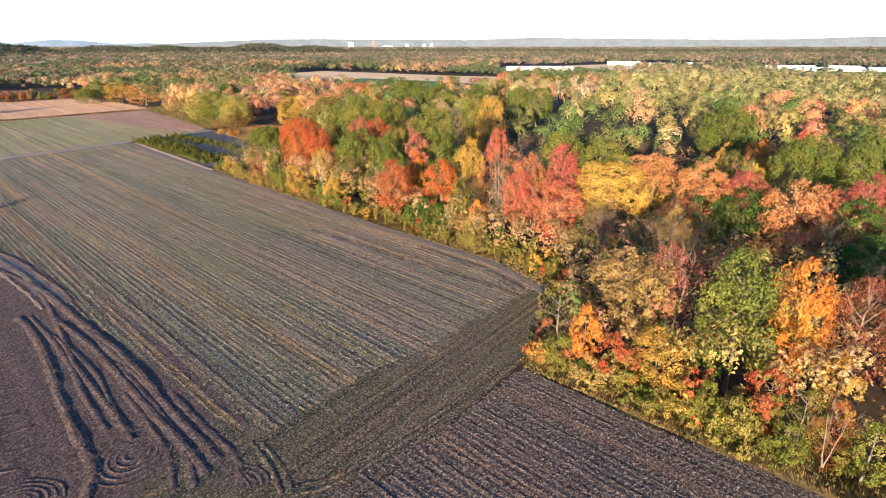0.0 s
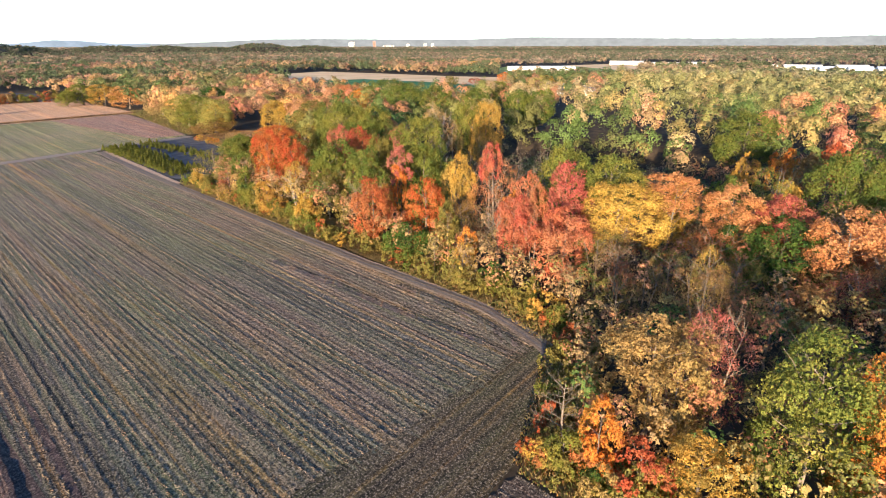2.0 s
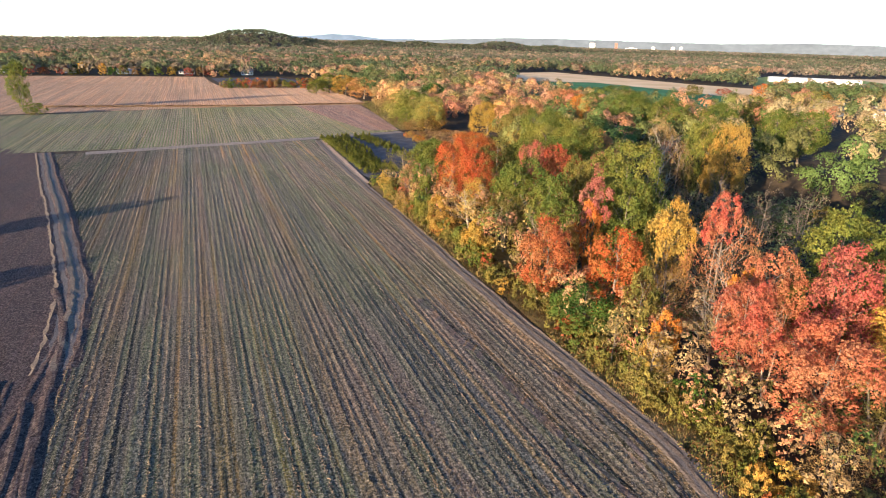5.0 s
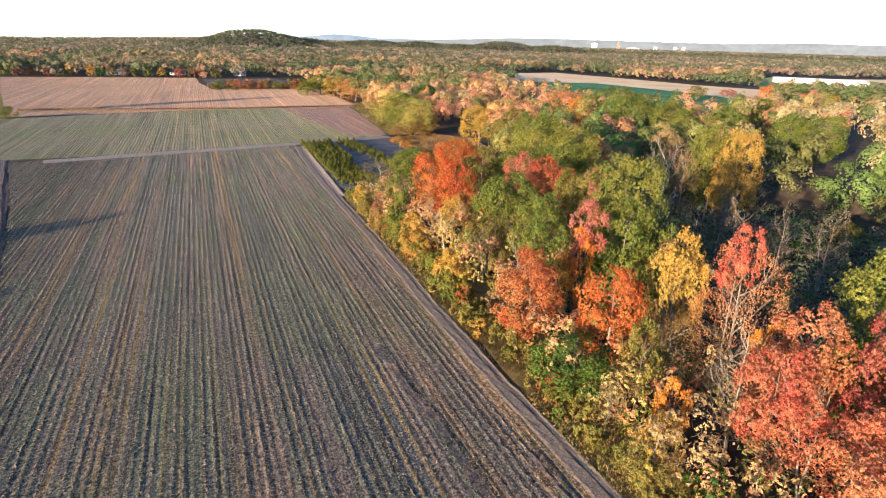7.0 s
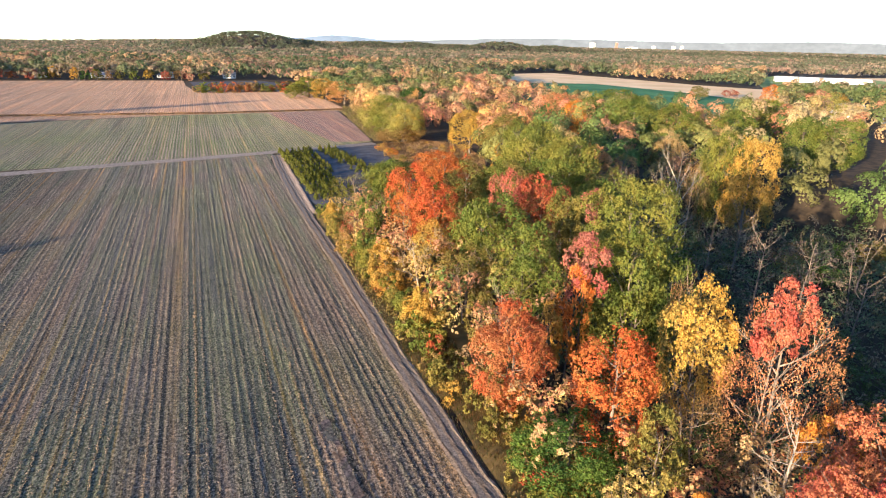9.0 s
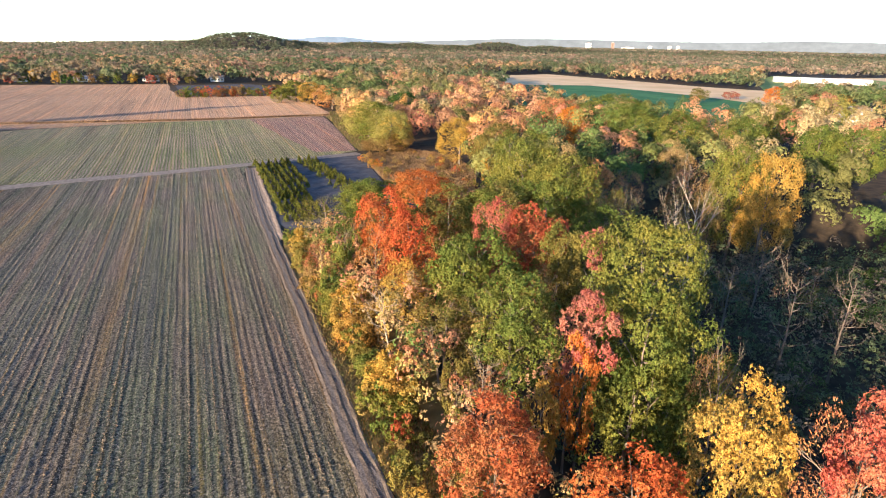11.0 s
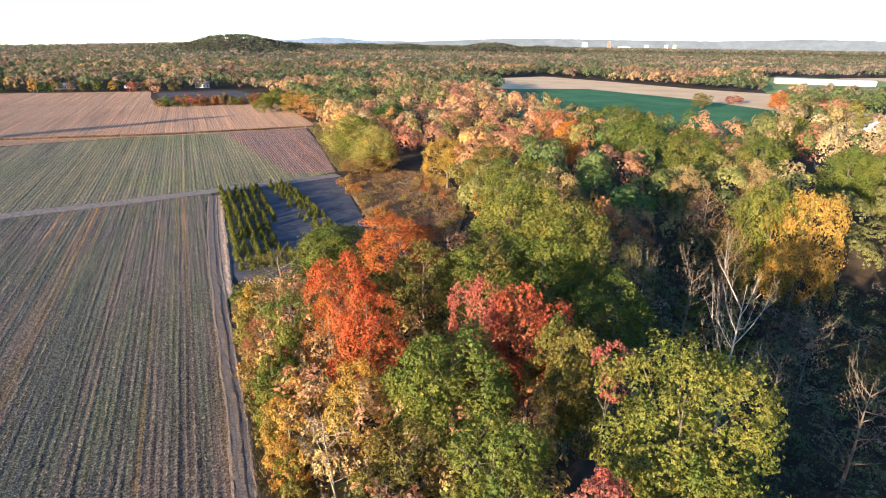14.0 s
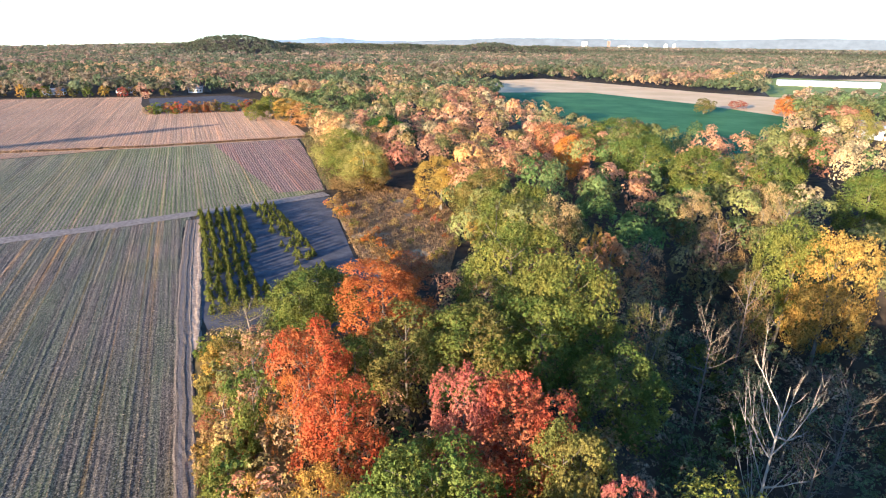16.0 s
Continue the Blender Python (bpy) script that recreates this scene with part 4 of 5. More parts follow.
plant_tree(-13.5, 262.3, 18.0, 9.8, 0.20, "full", "green")
plant_tree(-0.1, 247.5, 18.0, 7.9, 0.20, "full", "green")
plant_tree(15.5, 245.4, 17.0, 7.5, 0.20, "full", "green")
plant_tree(8.3, 246.8, 17.0, 6.3, 0.20, "sparse", "olive")
plant_tree(-1.8, 219.9, 14.0, 4.8, 0.20, "full", "pale")
plant_tree(12.2, 231.4, 14.0, 4.4, 0.20, "full", "pale")
plant_tree(-107.2, 259.1, 14.0, 9.5, 0.10, "full", "lime")
plant_tree(-86.7, 236.4, 14.0, 7.1, 0.10, "full", "lime")
plant_tree(-129.0, 302.6, 15.0, 10.0, 0.10, "sparse", "pale")
plant_tree(-105.7, 289.8, 15.0, 10.2, 0.10, "full", "deepgreen")
plant_tree(-87.1, 236.5, 6.0, 8.6, 0.05, "full", "brown")
plant_tree(-44.4, 178.5, 8.0, 3.8, 0.20, "full", "salmon")
plant_tree(-41.7, 170.9, 6.0, 3.1, 0.10, "sparse", "red")
plant_tree(-37.9, 153.3, 7.0, 2.9, 0.15, "sparse", "olive")
plant_tree(-59.3, 227.4, 14.0, 6.7, 0.15, "full", "gold")
plant_tree(-45.0, 214.8, 15.0, 6.3, 0.10, "full", "olive")
plant_tree(-43.4, 207.3, 8.0, 2.5, 0.10, "full", "gold")
plant_tree(-42.6, 288.1, 16.0, 9.0, 0.15, "full", "salmon")
plant_tree(-35.8, 271.2, 15.0, 5.5, 0.15, "full", "orange")
plant_tree(31.4, 311.3, 16.0, 7.8, 0.10, "full", "yellowgreen")
plant_tree(36.4, 95.6, 15.0, 4.6, 0.85, "full", "peach")
plant_tree(42.2, 88.8, 15.2, 4.2, 0.60, "full", "peach")
plant_tree(49.0, 88.5, 13.5, 3.8, 0.50, "full", "red")
plant_tree(52.3, 79.5, 14.0, 5.2, 0.20, "full", "peach")
plant_tree(69.9, 106.1, 17.0, 6.5, 0.20, "full", "green")
plant_tree(74.9, 100.8, 16.0, 5.0, 0.20, "full", "green")
plant_tree(66.2, 84.5, 14.0, 4.3, 0.20, "full", "red")
plant_tree(83.2, 164.9, 16.5, 8.8, 0.20, "full", "green")
plant_tree(61.2, 77.6, 12.0, 3.5, 0.20, "full", "deepgreen")
plant_tree(57.8, 82.5, 12.5, 3.7, 0.20, "full", "coral")
plant_tree(48.0, 85.3, 11.0, 5.8, 0.10, "full", "deepgreen")
plant_tree(41.4, 85.2, 10.0, 3.9, 0.10, "full", "deepgreen")
plant_tree(54.3, 65.8, 10.0, 3.8, 0.10, "full", "deepgreen")
plant_tree(54.0, 73.3, 10.0, 5.0, 0.10, "sparse", "brown")
plant_tree(-210.4, 353.1, 13.0, 8.9, 0.05, "full", "yellowgreen")
plant_tree(-193.7, 346.5, 13.0, 8.6, 0.05, "full", "gold")
plant_tree(-172.3, 332.8, 13.0, 9.4, 0.05, "full", "peach")
plant_tree(-137.7, 299.0, 13.0, 8.7, 0.05, "full", "pale")
plant_tree(-100.5, 252.1, 14.0, 8.2, 0.05, "full", "yellowgreen")
plant_tree(-87.5, 241.1, 11.0, 6.4, 0.05, "full", "yellow")
plant_tree(-213.1, 342.7, 9.0, 5.8, 0.05, "full", "yellowgreen")
plant_tree(31.9, 239.7, 17.0, 7.4, 0.10, "full", "green")
plant_tree(39.2, 239.6, 17.0, 7.2, 0.10, "full", "green")
plant_tree(2.6, 207.4, 12.0, 5.2, 0.10, "sparse", "brown")
plant_tree(13.8, 218.6, 13.0, 5.4, 0.10, "sparse", "pale")

# trees added, mostly out of view, to shade the woods by the near field
for x, y, h, form, c in ((41.5, 40.5, 15, "full", "olive"), (45.5, 36.5, 14, "sparse", "gold"), (49.5, 33, 15, "full", "green"), (53.5, 29, 14, "full", "rust"), (57.5, 25, 15, "full", "olive"), (46, 44, 15, "full", "green")):
    plant_tree(x, y, h, 3.8, 0.15, form, c)

# a few trees outside the field's west side throw long shadows over it
plant_tree(-112.4, 51, 11.0, 4.6, 0.05, "full", "green")
plant_tree(-90.0, 38, 8.4, 3.8, 0.05, "full", "olive")
plant_tree(-258.0, 192, 22.0, 4.5, 0.05, "full", "green")
plant_tree(-240.0, 186, 5.0, 4.2, 0.0, "full", "green")

# single trees and bushes round the far fields
for x, y, h, r, c in ((8, 496, 10, 6.5, "olive"), (52, 494, 13, 8, "orange"), (30, 540, 6, 6, "red"), (60, 470, 10, 7, "gold"), (72, 455, 11, 7, "pale"), (64, 395, 15, 9.5, "lime"), (44, 830, 14, 12, "gold"), (-134, 470, 12, 7, "yellowgreen"), (-220, 655, 13, 9, "gold"), (70, 500, 10, 8, "salmon"), (84, 480, 11, 8, "gold")):
    plant_tree(x, y, h, r, 0.1, "full", c)

plant_tree(-9.4, 105.2, 12.0, 3.7, 0.15, "full", "rust")

# dead and bare trees on the low wet ground
for x, y, h, r, c in ((2.0, 141.0, 21, 3.6, "white"), (-0.7, 164, 12, 3.2, "grey"), (8, 151, 9, 3.2, "grey"), (14.5, 147, 10, 3.6, "grey"), (21, 151, 9, 3.4, "grey"), (12.5, 161, 9, 3.4, "grey"), (25, 141, 8, 3.2, "grey"), (29, 158, 9, 3.5, "grey")):
    plant_tree(x, y, h, r, 0.4, "bare", c)
for x, y, h, r, c in ((21.5, 71.5, 8.5, 2.8, "olive"), (26, 74.5, 9, 3.0, "brown"), (18.6, 77, 7.5, 2.6, "brown"), (23.8, 79.5, 9.5, 3.0, "grey"), (30, 78, 9, 3.2, "olive"), (34.5, 74, 8.5, 3.0, "brown"), (36, 66, 9, 3.2, "straw")):
    plant_tree(x, y, h, r, 0.2, "sparse", c)

# ---- the rest of the near woods ----
EDGE = [(62, 2), (28.5, 34.5), (21, 40.5), (9, 51.5), (15.2, 71.2), (9.0, 81.8), (-6.2, 96.3), (-24.2, 113.2), (-48.1, 136.7), (-63.5, 152.5), (-50, 161), (-41, 168), (-40, 186), (-45, 205), (-54, 226), (-68, 244), (-88, 240), (-108, 256), (-155, 312), (-254, 412)]
WOODLAND = EDGE + [(-400, 520), (-500, 700), (0, 1500), (900, 900), (600, 200), (300, -60)]
OPEN = [MAIN, HEAD, NEAR, BARE, BEYOND, CORN, PLANTATION, MARSHLAND, PLOT, GREEN, TAN, LAWN, LOT, CLEAR]


def edge_distance(x, y):
    best = np.full(np.shape(x), 1e9)
    for (x0, y0), (x1, y1) in zip(EDGE, EDGE[1:]):
        dx, dy = x1 - x0, y1 - y0
        k = np.clip(((x - x0) * dx + (y - y0) * dy) / (dx * dx + dy * dy), 0, 1)
        best = np.minimum(best, np.hypot(x - x0 - k * dx, y - y0 - k * dy))
    return best


def near_zone(x, y):
    return np.hypot(np.asarray(x) - 12, np.asarray(y) - 105) < 92


FRONT = ("olive", "green", "gold", "rust", "olive", "brown", "yellowgreen", "pale", "green")
SHADE = ("brown", "deepgreen", "deepgreen", "grey", "olive", "grey", "green")
CORNER = ("olive", "brown", "pale", "olive", "grey")
BACK = ("orange", "peach", "salmon", "gold", "green", "green", "olive", "peach", "coral", "brown", "rust", "gold")


def fill_near():
    rng = random.Random(4)
    for _ in range(9000):
        if len(TREES) > 312:
            break
        x, y = rng.uniform(-110, 125), rng.uniform(-5, 232)
        if not near_zone(x, y) or not inside(WOODLAND, x, y) or any(inside(p, x, y) for p in OPEN):
            continue
        e = float(edge_distance(x, y))
        front = e < 16
        if 11 < x < 24.5 and 55 < y < 70:
            continue
        corner = 8 < x < 42 and 40 < y < 82
        r = rng.uniform(2.4, 3.6) if front else rng.uniform(2.9, 4.4)
        if e < r * 0.9 or any(math.hypot(x - q[0], y - q[1]) < (r + q[2]) * 0.62 for q in TREES):
            continue
        if corner:
            h, pal, sparse = rng.uniform(5, 9), CORNER, 0.85
        elif front:
            h, pal, sparse = rng.uniform(6.5, 12), FRONT, 0.45
        elif x > 24 and y < 96:
            h, pal, sparse = rng.uniform(7.0, 11.0), ("brown", "rust", "brown", "grey", "pink", "olive"), 0.85
        elif -8 < x < 75 and 112 < y < 205:
            h, pal, sparse = rng.uniform(4.0, 7.5), SHADE, 0.65
        else:
            h, pal, sparse = rng.uniform(11, 15), BACK, 0.25
        plant_tree(round(x, 1), round(y, 1), h, r, rng.uniform(0.1, 0.3), "sparse" if rng.random() < sparse else "full", rng.choice(pal), light=not (e < 22 and 30 < y < 165), rise=False)


plant_tree(-44, 178, 6.0, 2.4, 0.2, "sparse", "salmon")
fill_near()
BUSH = [crown_mesh(300 + i, 1.5, 2.6, 560, 0.24, 7, 60) for i in range(4)]
for me in BUSH:
    me.materials.append(LEAF_MAT["green"])


def shrub(x, y, s, colour, h=1.0):
    ob = new("shrub", BUSH[int(abs(x * 7 + y * 3)) % 4])
    ob.matrix_world = Matrix.Translation((x, y, 1.05 * s * h)) @ Matrix.Rotation(x * 3 + y, 4, "Z") @ Matrix.Diagonal((s, s, s * h, 1))
    ob.material_slots[0].link = "OBJECT"
    ob.material_slots[0].material = LEAF_MAT[colour]
    return tagged(ob, "%s shrub at the edge of the woods" % {"gold": "golden", "deepgreen": "dark green", "yellowgreen": "yellow-green", "hedge": "bright yellow-green", "straw": "straw-coloured", "rust": "rusty red", "orange": "orange"}.get(colour, colour), "shrub", "shrubs along the woods")


def fill_shrubs():
    rng = random.Random(8)
    pts = EDGE[1:11]
    for (x0, y0), (x1, y1) in zip(pts, pts[1:]):
        d = Vector((x1 - x0, y1 - y0))
        n = int(d.length / 0.8)
        s = Vector((d.y, -d.x)).normalized()
        for k in range(n):
            q = Vector((x0, y0)) + d * ((k + rng.random()) / n) + s * (0.5 + 4.5 * rng.random() ** 1.4)
            shrub(q.x, q.y, rng.uniform(0.7, 1.6) if y0 < 50 else rng.uniform(0.55, 1.25), rng.choice(("hedge", "hedge", "yellowgreen", "hedge", "gold", "olive", "green", "hedge", "rust", "straw")), rng.uniform(0.9, 1.6))
    for k in range(48):
        a = k / 48
        shrub(-88 + 44 * a + rng.uniform(-2, 2), 222 - 42 * a + rng.uniform(-2, 2), rng.uniform(0.4, 0.95), rng.choice(("gold", "orange", "brown", "olive", "brown")))
    made = 0
    while made < 80:
        x, y = rng.uniform(-91, -42), rng.uniform(181, 244)
        if inside(MARSHLAND, x, y):
            shrub(x, y, rng.uniform(0.35, 0.95), rng.choice(("gold", "brown", "olive", "straw", "straw", "brown", "rust")), rng.uniform(0.7, 1.2))
            made += 1
    for k in range(7):
        shrub(-42.5 + rng.uniform(-2, 2), 171 + rng.uniform(-3, 3), rng.uniform(0.7, 1.2), "rust")
    for k in range(34):
        shrub(-283 + rng.uniform(-1, 1) + k * 1.35, 338 + k * 1.45 + rng.uniform(-2, 2), rng.uniform(1.8, 3.2), rng.choice(("brown", "rust", "olive", "green", "brown")))


fill_shrubs()


# ---- woods beyond: one mass of small crowns for each depth ----
TINTS = [LEAF[k][i] for k, i in (("green", 0), ("green", 1), ("olive", 0), ("olive", 1), ("deepgreen", 1), ("yellowgreen", 0), ("gold", 1), ("orange", 1), ("salmon", 0), ("salmon", 1), ("rust", 1), ("brown", 1), ("peach", 1), ("pale", 0), ("lime", 0), ("lime", 1))]
TINTS = np.array(TINTS)
TINTS *= 1.22


def scatter(rng, r0, r1, spacing, az0=-68.0, az1=47.0):
    """Jittered points on rings round the middle of the path, off the open land."""
    pts = []
    r = r0
    while r < r1:
        n = int(radians(az1 - az0) * r / spacing)
        a = np.radians(az0 + (az1 - az0) * (np.arange(n) + rng.uniform(0, 1, n)) / n)
        q = r + rng.uniform(-0.5, 0.5, n) * spacing
        pts.append(np.stack([q * np.sin(a), 100 + q * np.cos(a)], 1))
        r += spacing
    return np.concatenate(pts)


def tint_of(rng, x, y):
    """Autumn colours in drifts: greens in some stands, oranges and rusts in others."""
    n = len(x)
    g = 0.7 * np.sin(x * 0.09 + y * 0.05) + np.sin(x * 0.021 + 1.3 * np.sin(y * 0.013)) + np.sin(y * 0.027 + 1.7 * np.sin(x * 0.017 + 2)) + rng.normal(size=n) * 0.45 + np.where(np.hypot(x, y - 100) > 430, 0.45, np.where(x > 22, 0.75, -0.3))
    idx = np.where(g > 1.0, rng.choice([0, 4, 4, 2], n), np.where(g > 0.1, rng.choice([0, 2, 3, 5, 1, 11], n), np.where(g > -0.9, rng.choice([2, 3, 11, 6, 9, 4, 12, 13], n), rng.choice([7, 8, 9, 12, 10, 11, 13, 6], n))))
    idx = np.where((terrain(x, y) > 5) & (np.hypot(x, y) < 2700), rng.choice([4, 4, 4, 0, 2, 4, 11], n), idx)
    cell = (np.floor(x / 48 + 0.4 * np.sin(y / 70)) * 7919 + np.floor(y / 75 + 0.4 * np.sin(x / 60)) * 104729).astype(np.int64)
    stand = np.random.default_rng(77).choice([0, 4, 4, 2, 2, 11, 11, 9, 10, 7, 4], 997)[cell % 997]
    idx = np.where((np.hypot(x, y - 100) > 430) & (rng.uniform(size=n) < 0.62) & (terrain(x, y) < 5), stand, idx)
    swap = np.array([0, 4, 2, 2, 4, 0, 10, 7, 10, 11, 10, 11, 9, 11])
    return np.where(np.hypot(x, y - 100) > 430, swap[idx], idx)


def wood_mass(name, label, seed, pts, cards, size, rr, hh, where=None, mute=0.9, pal=None, mat=None, blend=0.0):
    """A mass of lumpy crowns, seven lobes each; every tree has a tint of its own, greyed by blend for haze."""
    rng = np.random.default_rng(seed)
    x, y = pts[:, 0], pts[:, 1]
    ok = np.ones(len(x), bool)
    for p in OPEN:
        ok &= ~inside(p, x, y)
    ok &= where(x, y) if where else ~near_zone(x, y)
    ok &= ~((~inside(WOODLAND, x, y)) & (np.hypot(x + 60, y - 100) < 330) & (x < 60))
    hamlet = inside([(16, 225), (60, 215), (150, 260), (170, 420), (60, 470), (30, 330)], x, y)
    ok &= ~(hamlet & (rng.uniform(size=len(x)) < 0.5))
    x, y = x[ok], y[ok]
    n = len(x)
    idx = rng.choice(pal, n) if pal else tint_of(rng, x, y)
    poplar = inside([(70, 262), (110, 232), (330, 240), (520, 430), (420, 620), (160, 560), (110, 400)], x, y)
    idx = np.where(inside([(-115, 225), (-60, 215), (-25, 240), (-25, 330), (-120, 380), (-150, 300)], x, y), rng.choice([6, 7, 8, 9, 12, 12, 2, 13, 3], n), idx)
    oaks = inside([(-40, 232), (-20, 215), (50, 225), (62, 290), (20, 312), (-18, 310), (-30, 300)], x, y)
    idx = np.where(oaks, rng.choice([0, 4, 1, 1, 2, 12, 9], n), idx)
    idx = np.where(hamlet[ok], rng.choice([0, 11, 13, 6, 10, 2, 11], n), idx)
    idx = np.where(poplar, rng.choice([14, 14, 5, 15, 15, 14, 6], n), idx)
    r = rng.uniform(*rr, n)
    h = rng.uniform(*hh, n) * (1 + 0.18 * np.sin(x * 0.04 + 1.1) * np.sin(y * 0.05))
    half = h * rng.uniform(0.36, 0.46, n)
    mid = np.stack([x, y, terrain(x, y) + h - half], 1)
    lobe = unit(rng.normal(size=(n, 9, 3)) + np.array((0, 0, 0.45)))
    lobe[:, 0] = (0, 0, 1)
    lobe *= rng.uniform(0.46, 0.66, (n, 9, 1))
    girth = rng.uniform(0.30, 0.46, (n, 9))
    which = rng.integers(0, 9, (n, cards))
    c = np.take_along_axis(lobe, which[..., None], 1)
    g = np.take_along_axis(girth, which, 1)[..., None]
    d = unit(rng.normal(size=(n, cards, 3)) + np.array((0, 0, 0.3)) + 1.6 * c)
    p = mid[:, None, :] + (c + d * g * rng.uniform(0.8, 1.06, (n, cards, 1))) * np.stack([r, r, half], 1)[:, None, :]
    nrm = unit(d + 0.5 * c + 0.16 * rng.normal(size=d.shape)).reshape(-1, 3)
    me = cards_mesh(name, leaf_cards(rng, p.reshape(-1, 3), nrm, size))
    tint = TINTS[idx]
    grey = tint.mean(1, keepdims=True)
    # haze put into the tint: blend greys and pales the deeper masses
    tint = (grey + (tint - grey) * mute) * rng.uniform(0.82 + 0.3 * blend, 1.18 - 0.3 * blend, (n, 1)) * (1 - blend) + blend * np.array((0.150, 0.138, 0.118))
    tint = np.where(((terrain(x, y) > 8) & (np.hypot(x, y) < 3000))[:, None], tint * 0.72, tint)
    # beyond 430 m the tint is lifted again for haze
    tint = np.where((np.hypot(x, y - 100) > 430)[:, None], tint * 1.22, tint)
    col = np.ones((n, cards * 4, 4), np.float32)
    col[..., :3] = tint[:, None, :]
    at = me.attributes.new("leaf_tint", "FLOAT_COLOR", "POINT")
    at.data.foreach_set("color", col.ravel())
    me.materials.append(mat or WOODS)
    return tagged(new(name, me), label, "woods", kind="stuff")


rng_w = np.random.default_rng(21)
def low_ground(x, y):
    return (x > -8) & (x < 75) & (y > 112) & (y < 205)


def in_near_woods(x, y):
    return inside(WOODLAND, x, y) & (edge_distance(x, y) > 2.2) & (np.hypot(x - 12, y - 105) < 98)


wood_mass("undergrowth", "brown and green undergrowth of the woods", 30, scatter(rng_w, 2, 125, 3.1, -180, 180), 110, 0.40, (1.7, 3.0), (4.5, 9.5), lambda x, y: in_near_woods(x, y) & ~low_ground(x, y), 0.85, [3, 11, 11, 10, 9, 6, 2, 11, 4, 10], WOODS_NEAR)
# darker, greyer tints than the undergrowth: the hollow's shade put into the colour
wood_mass("thicket", "thicket in the low hollow, tinted dark for its shade", 36, scatter(rng_w, 2, 125, 3.0, -180, 180), 70, 0.42, (1.7, 2.8), (3.0, 6.5), lambda x, y: in_near_woods(x, y) & low_ground(x, y), 0.5, [4, 4, 4, 2, 4, 11], WOODS_NEAR)
wood_mass("woods_middle", "mixed autumn woods in green, orange and rust", 31, scatter(rng_w, 40, 215, 9.0, -68, 100), 430, 0.66, (4.2, 6.4), (10, 17), None, 0.8, mat=WOODS_NEAR)
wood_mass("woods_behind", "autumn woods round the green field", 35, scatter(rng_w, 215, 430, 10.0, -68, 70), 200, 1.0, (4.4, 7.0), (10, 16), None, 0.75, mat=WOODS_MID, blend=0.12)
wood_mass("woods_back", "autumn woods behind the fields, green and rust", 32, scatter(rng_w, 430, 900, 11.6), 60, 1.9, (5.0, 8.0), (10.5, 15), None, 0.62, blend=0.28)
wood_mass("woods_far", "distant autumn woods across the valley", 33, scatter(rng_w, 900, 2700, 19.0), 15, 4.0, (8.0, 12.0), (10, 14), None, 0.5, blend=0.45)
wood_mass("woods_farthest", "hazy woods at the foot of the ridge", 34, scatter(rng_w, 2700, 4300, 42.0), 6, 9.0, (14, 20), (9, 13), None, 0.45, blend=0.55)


# ---- young conifers in rows ----
def conifer_mesh(seed):
    rng = np.random.default_rng(seed)
    n = 170
    f = rng.uniform(0, 1, n) ** 1.25
    a = rng.uniform(0, 6.283, n)
    rad = (1 - f) * 0.82 * (0.75 + 0.25 * np.sin(f * 38))
    p = np.stack([np.cos(a) * rad, np.sin(a) * rad, 0.12 + f * 2.1], 1)
    nr = unit(np.stack([np.cos(a), np.sin(a), np.full(n, 0.7)], 1) + 0.4 * rng.normal(size=(n, 3)))
    me = cards_mesh("needles", leaf_cards(rng, p, nr, 0.30))
    me.materials.append(NEEDLES)
    return me


NEEDLES = leaf_material("needles", (0.10, 0.13, 0.032), (0.24, 0.235, 0.055), 11.0, 0.8)
CONE = [conifer_mesh(i) for i in range(3)]
v_, f_ = [], []
tube(v_, f_, [Vector((0, 0, -0.05)), Vector((0.02, 0, 1.1)), Vector((0, 0, 2.1))], [0.06, 0.04, 0.01], 5)
STEM = mesh_of("stem", v_, f_, BARK)


def conifer(x, y, s, i):
    root = tagged(new("young_conifer"), "young yellow-green conifer in a nursery row", "conifer", "young conifers in rows")
    root.matrix_world = Matrix.Translation((x, y, 0.05)) @ Matrix.Rotation(i * 1.9, 4, "Z") @ Matrix.Diagonal((s * 1.0, s * 1.0, s * 0.74, 1))
    for nm, me in (("stem", STEM), ("needles", CONE[i % 3])):
        new(nm, me).parent = root


def plant_nursery():
    """Two blocks of young conifers in close rows, the second one gappy."""
    rng = random.Random(3)
    i = 0
    down = Vector((44.5, -43.0)).normalized()
    over_ = Vector((0.70, 0.72)).normalized()
    for b in range(6):
        for a in range(36):
            q = Vector((-110.6, 199.6)) + down * (a * 1.62 + 0.7 * (b % 2)) + over_ * (b * 1.75 + 0.4)
            if rng.random() < 0.05 or (b == 5 and 15 < a < 31 and rng.random() < 0.75) or (b == 4 and rng.random() < 0.15):
                continue
            conifer(q.x + rng.uniform(-0.35, 0.35), q.y + rng.uniform(-0.35, 0.35), rng.uniform(0.75, 1.2), i)
            i += 1
    for b in range(4):
        for a in range(36):
            q = Vector((-103.2, 210.0)) + Vector((52.0, -43.5)).normalized() * (a * 1.88 + 0.7 * (b % 2)) + over_ * (b * 1.45)
            if rng.random() < (0.75 if 8 < a < 23 and b < 2 else 0.45 if 19 < a < 25 else 0.12):
                continue
            conifer(q.x + rng.uniform(-0.35, 0.35), q.y + rng.uniform(-0.35, 0.35), rng.uniform(0.7, 1.15), i)
            i += 1


plant_nursery()


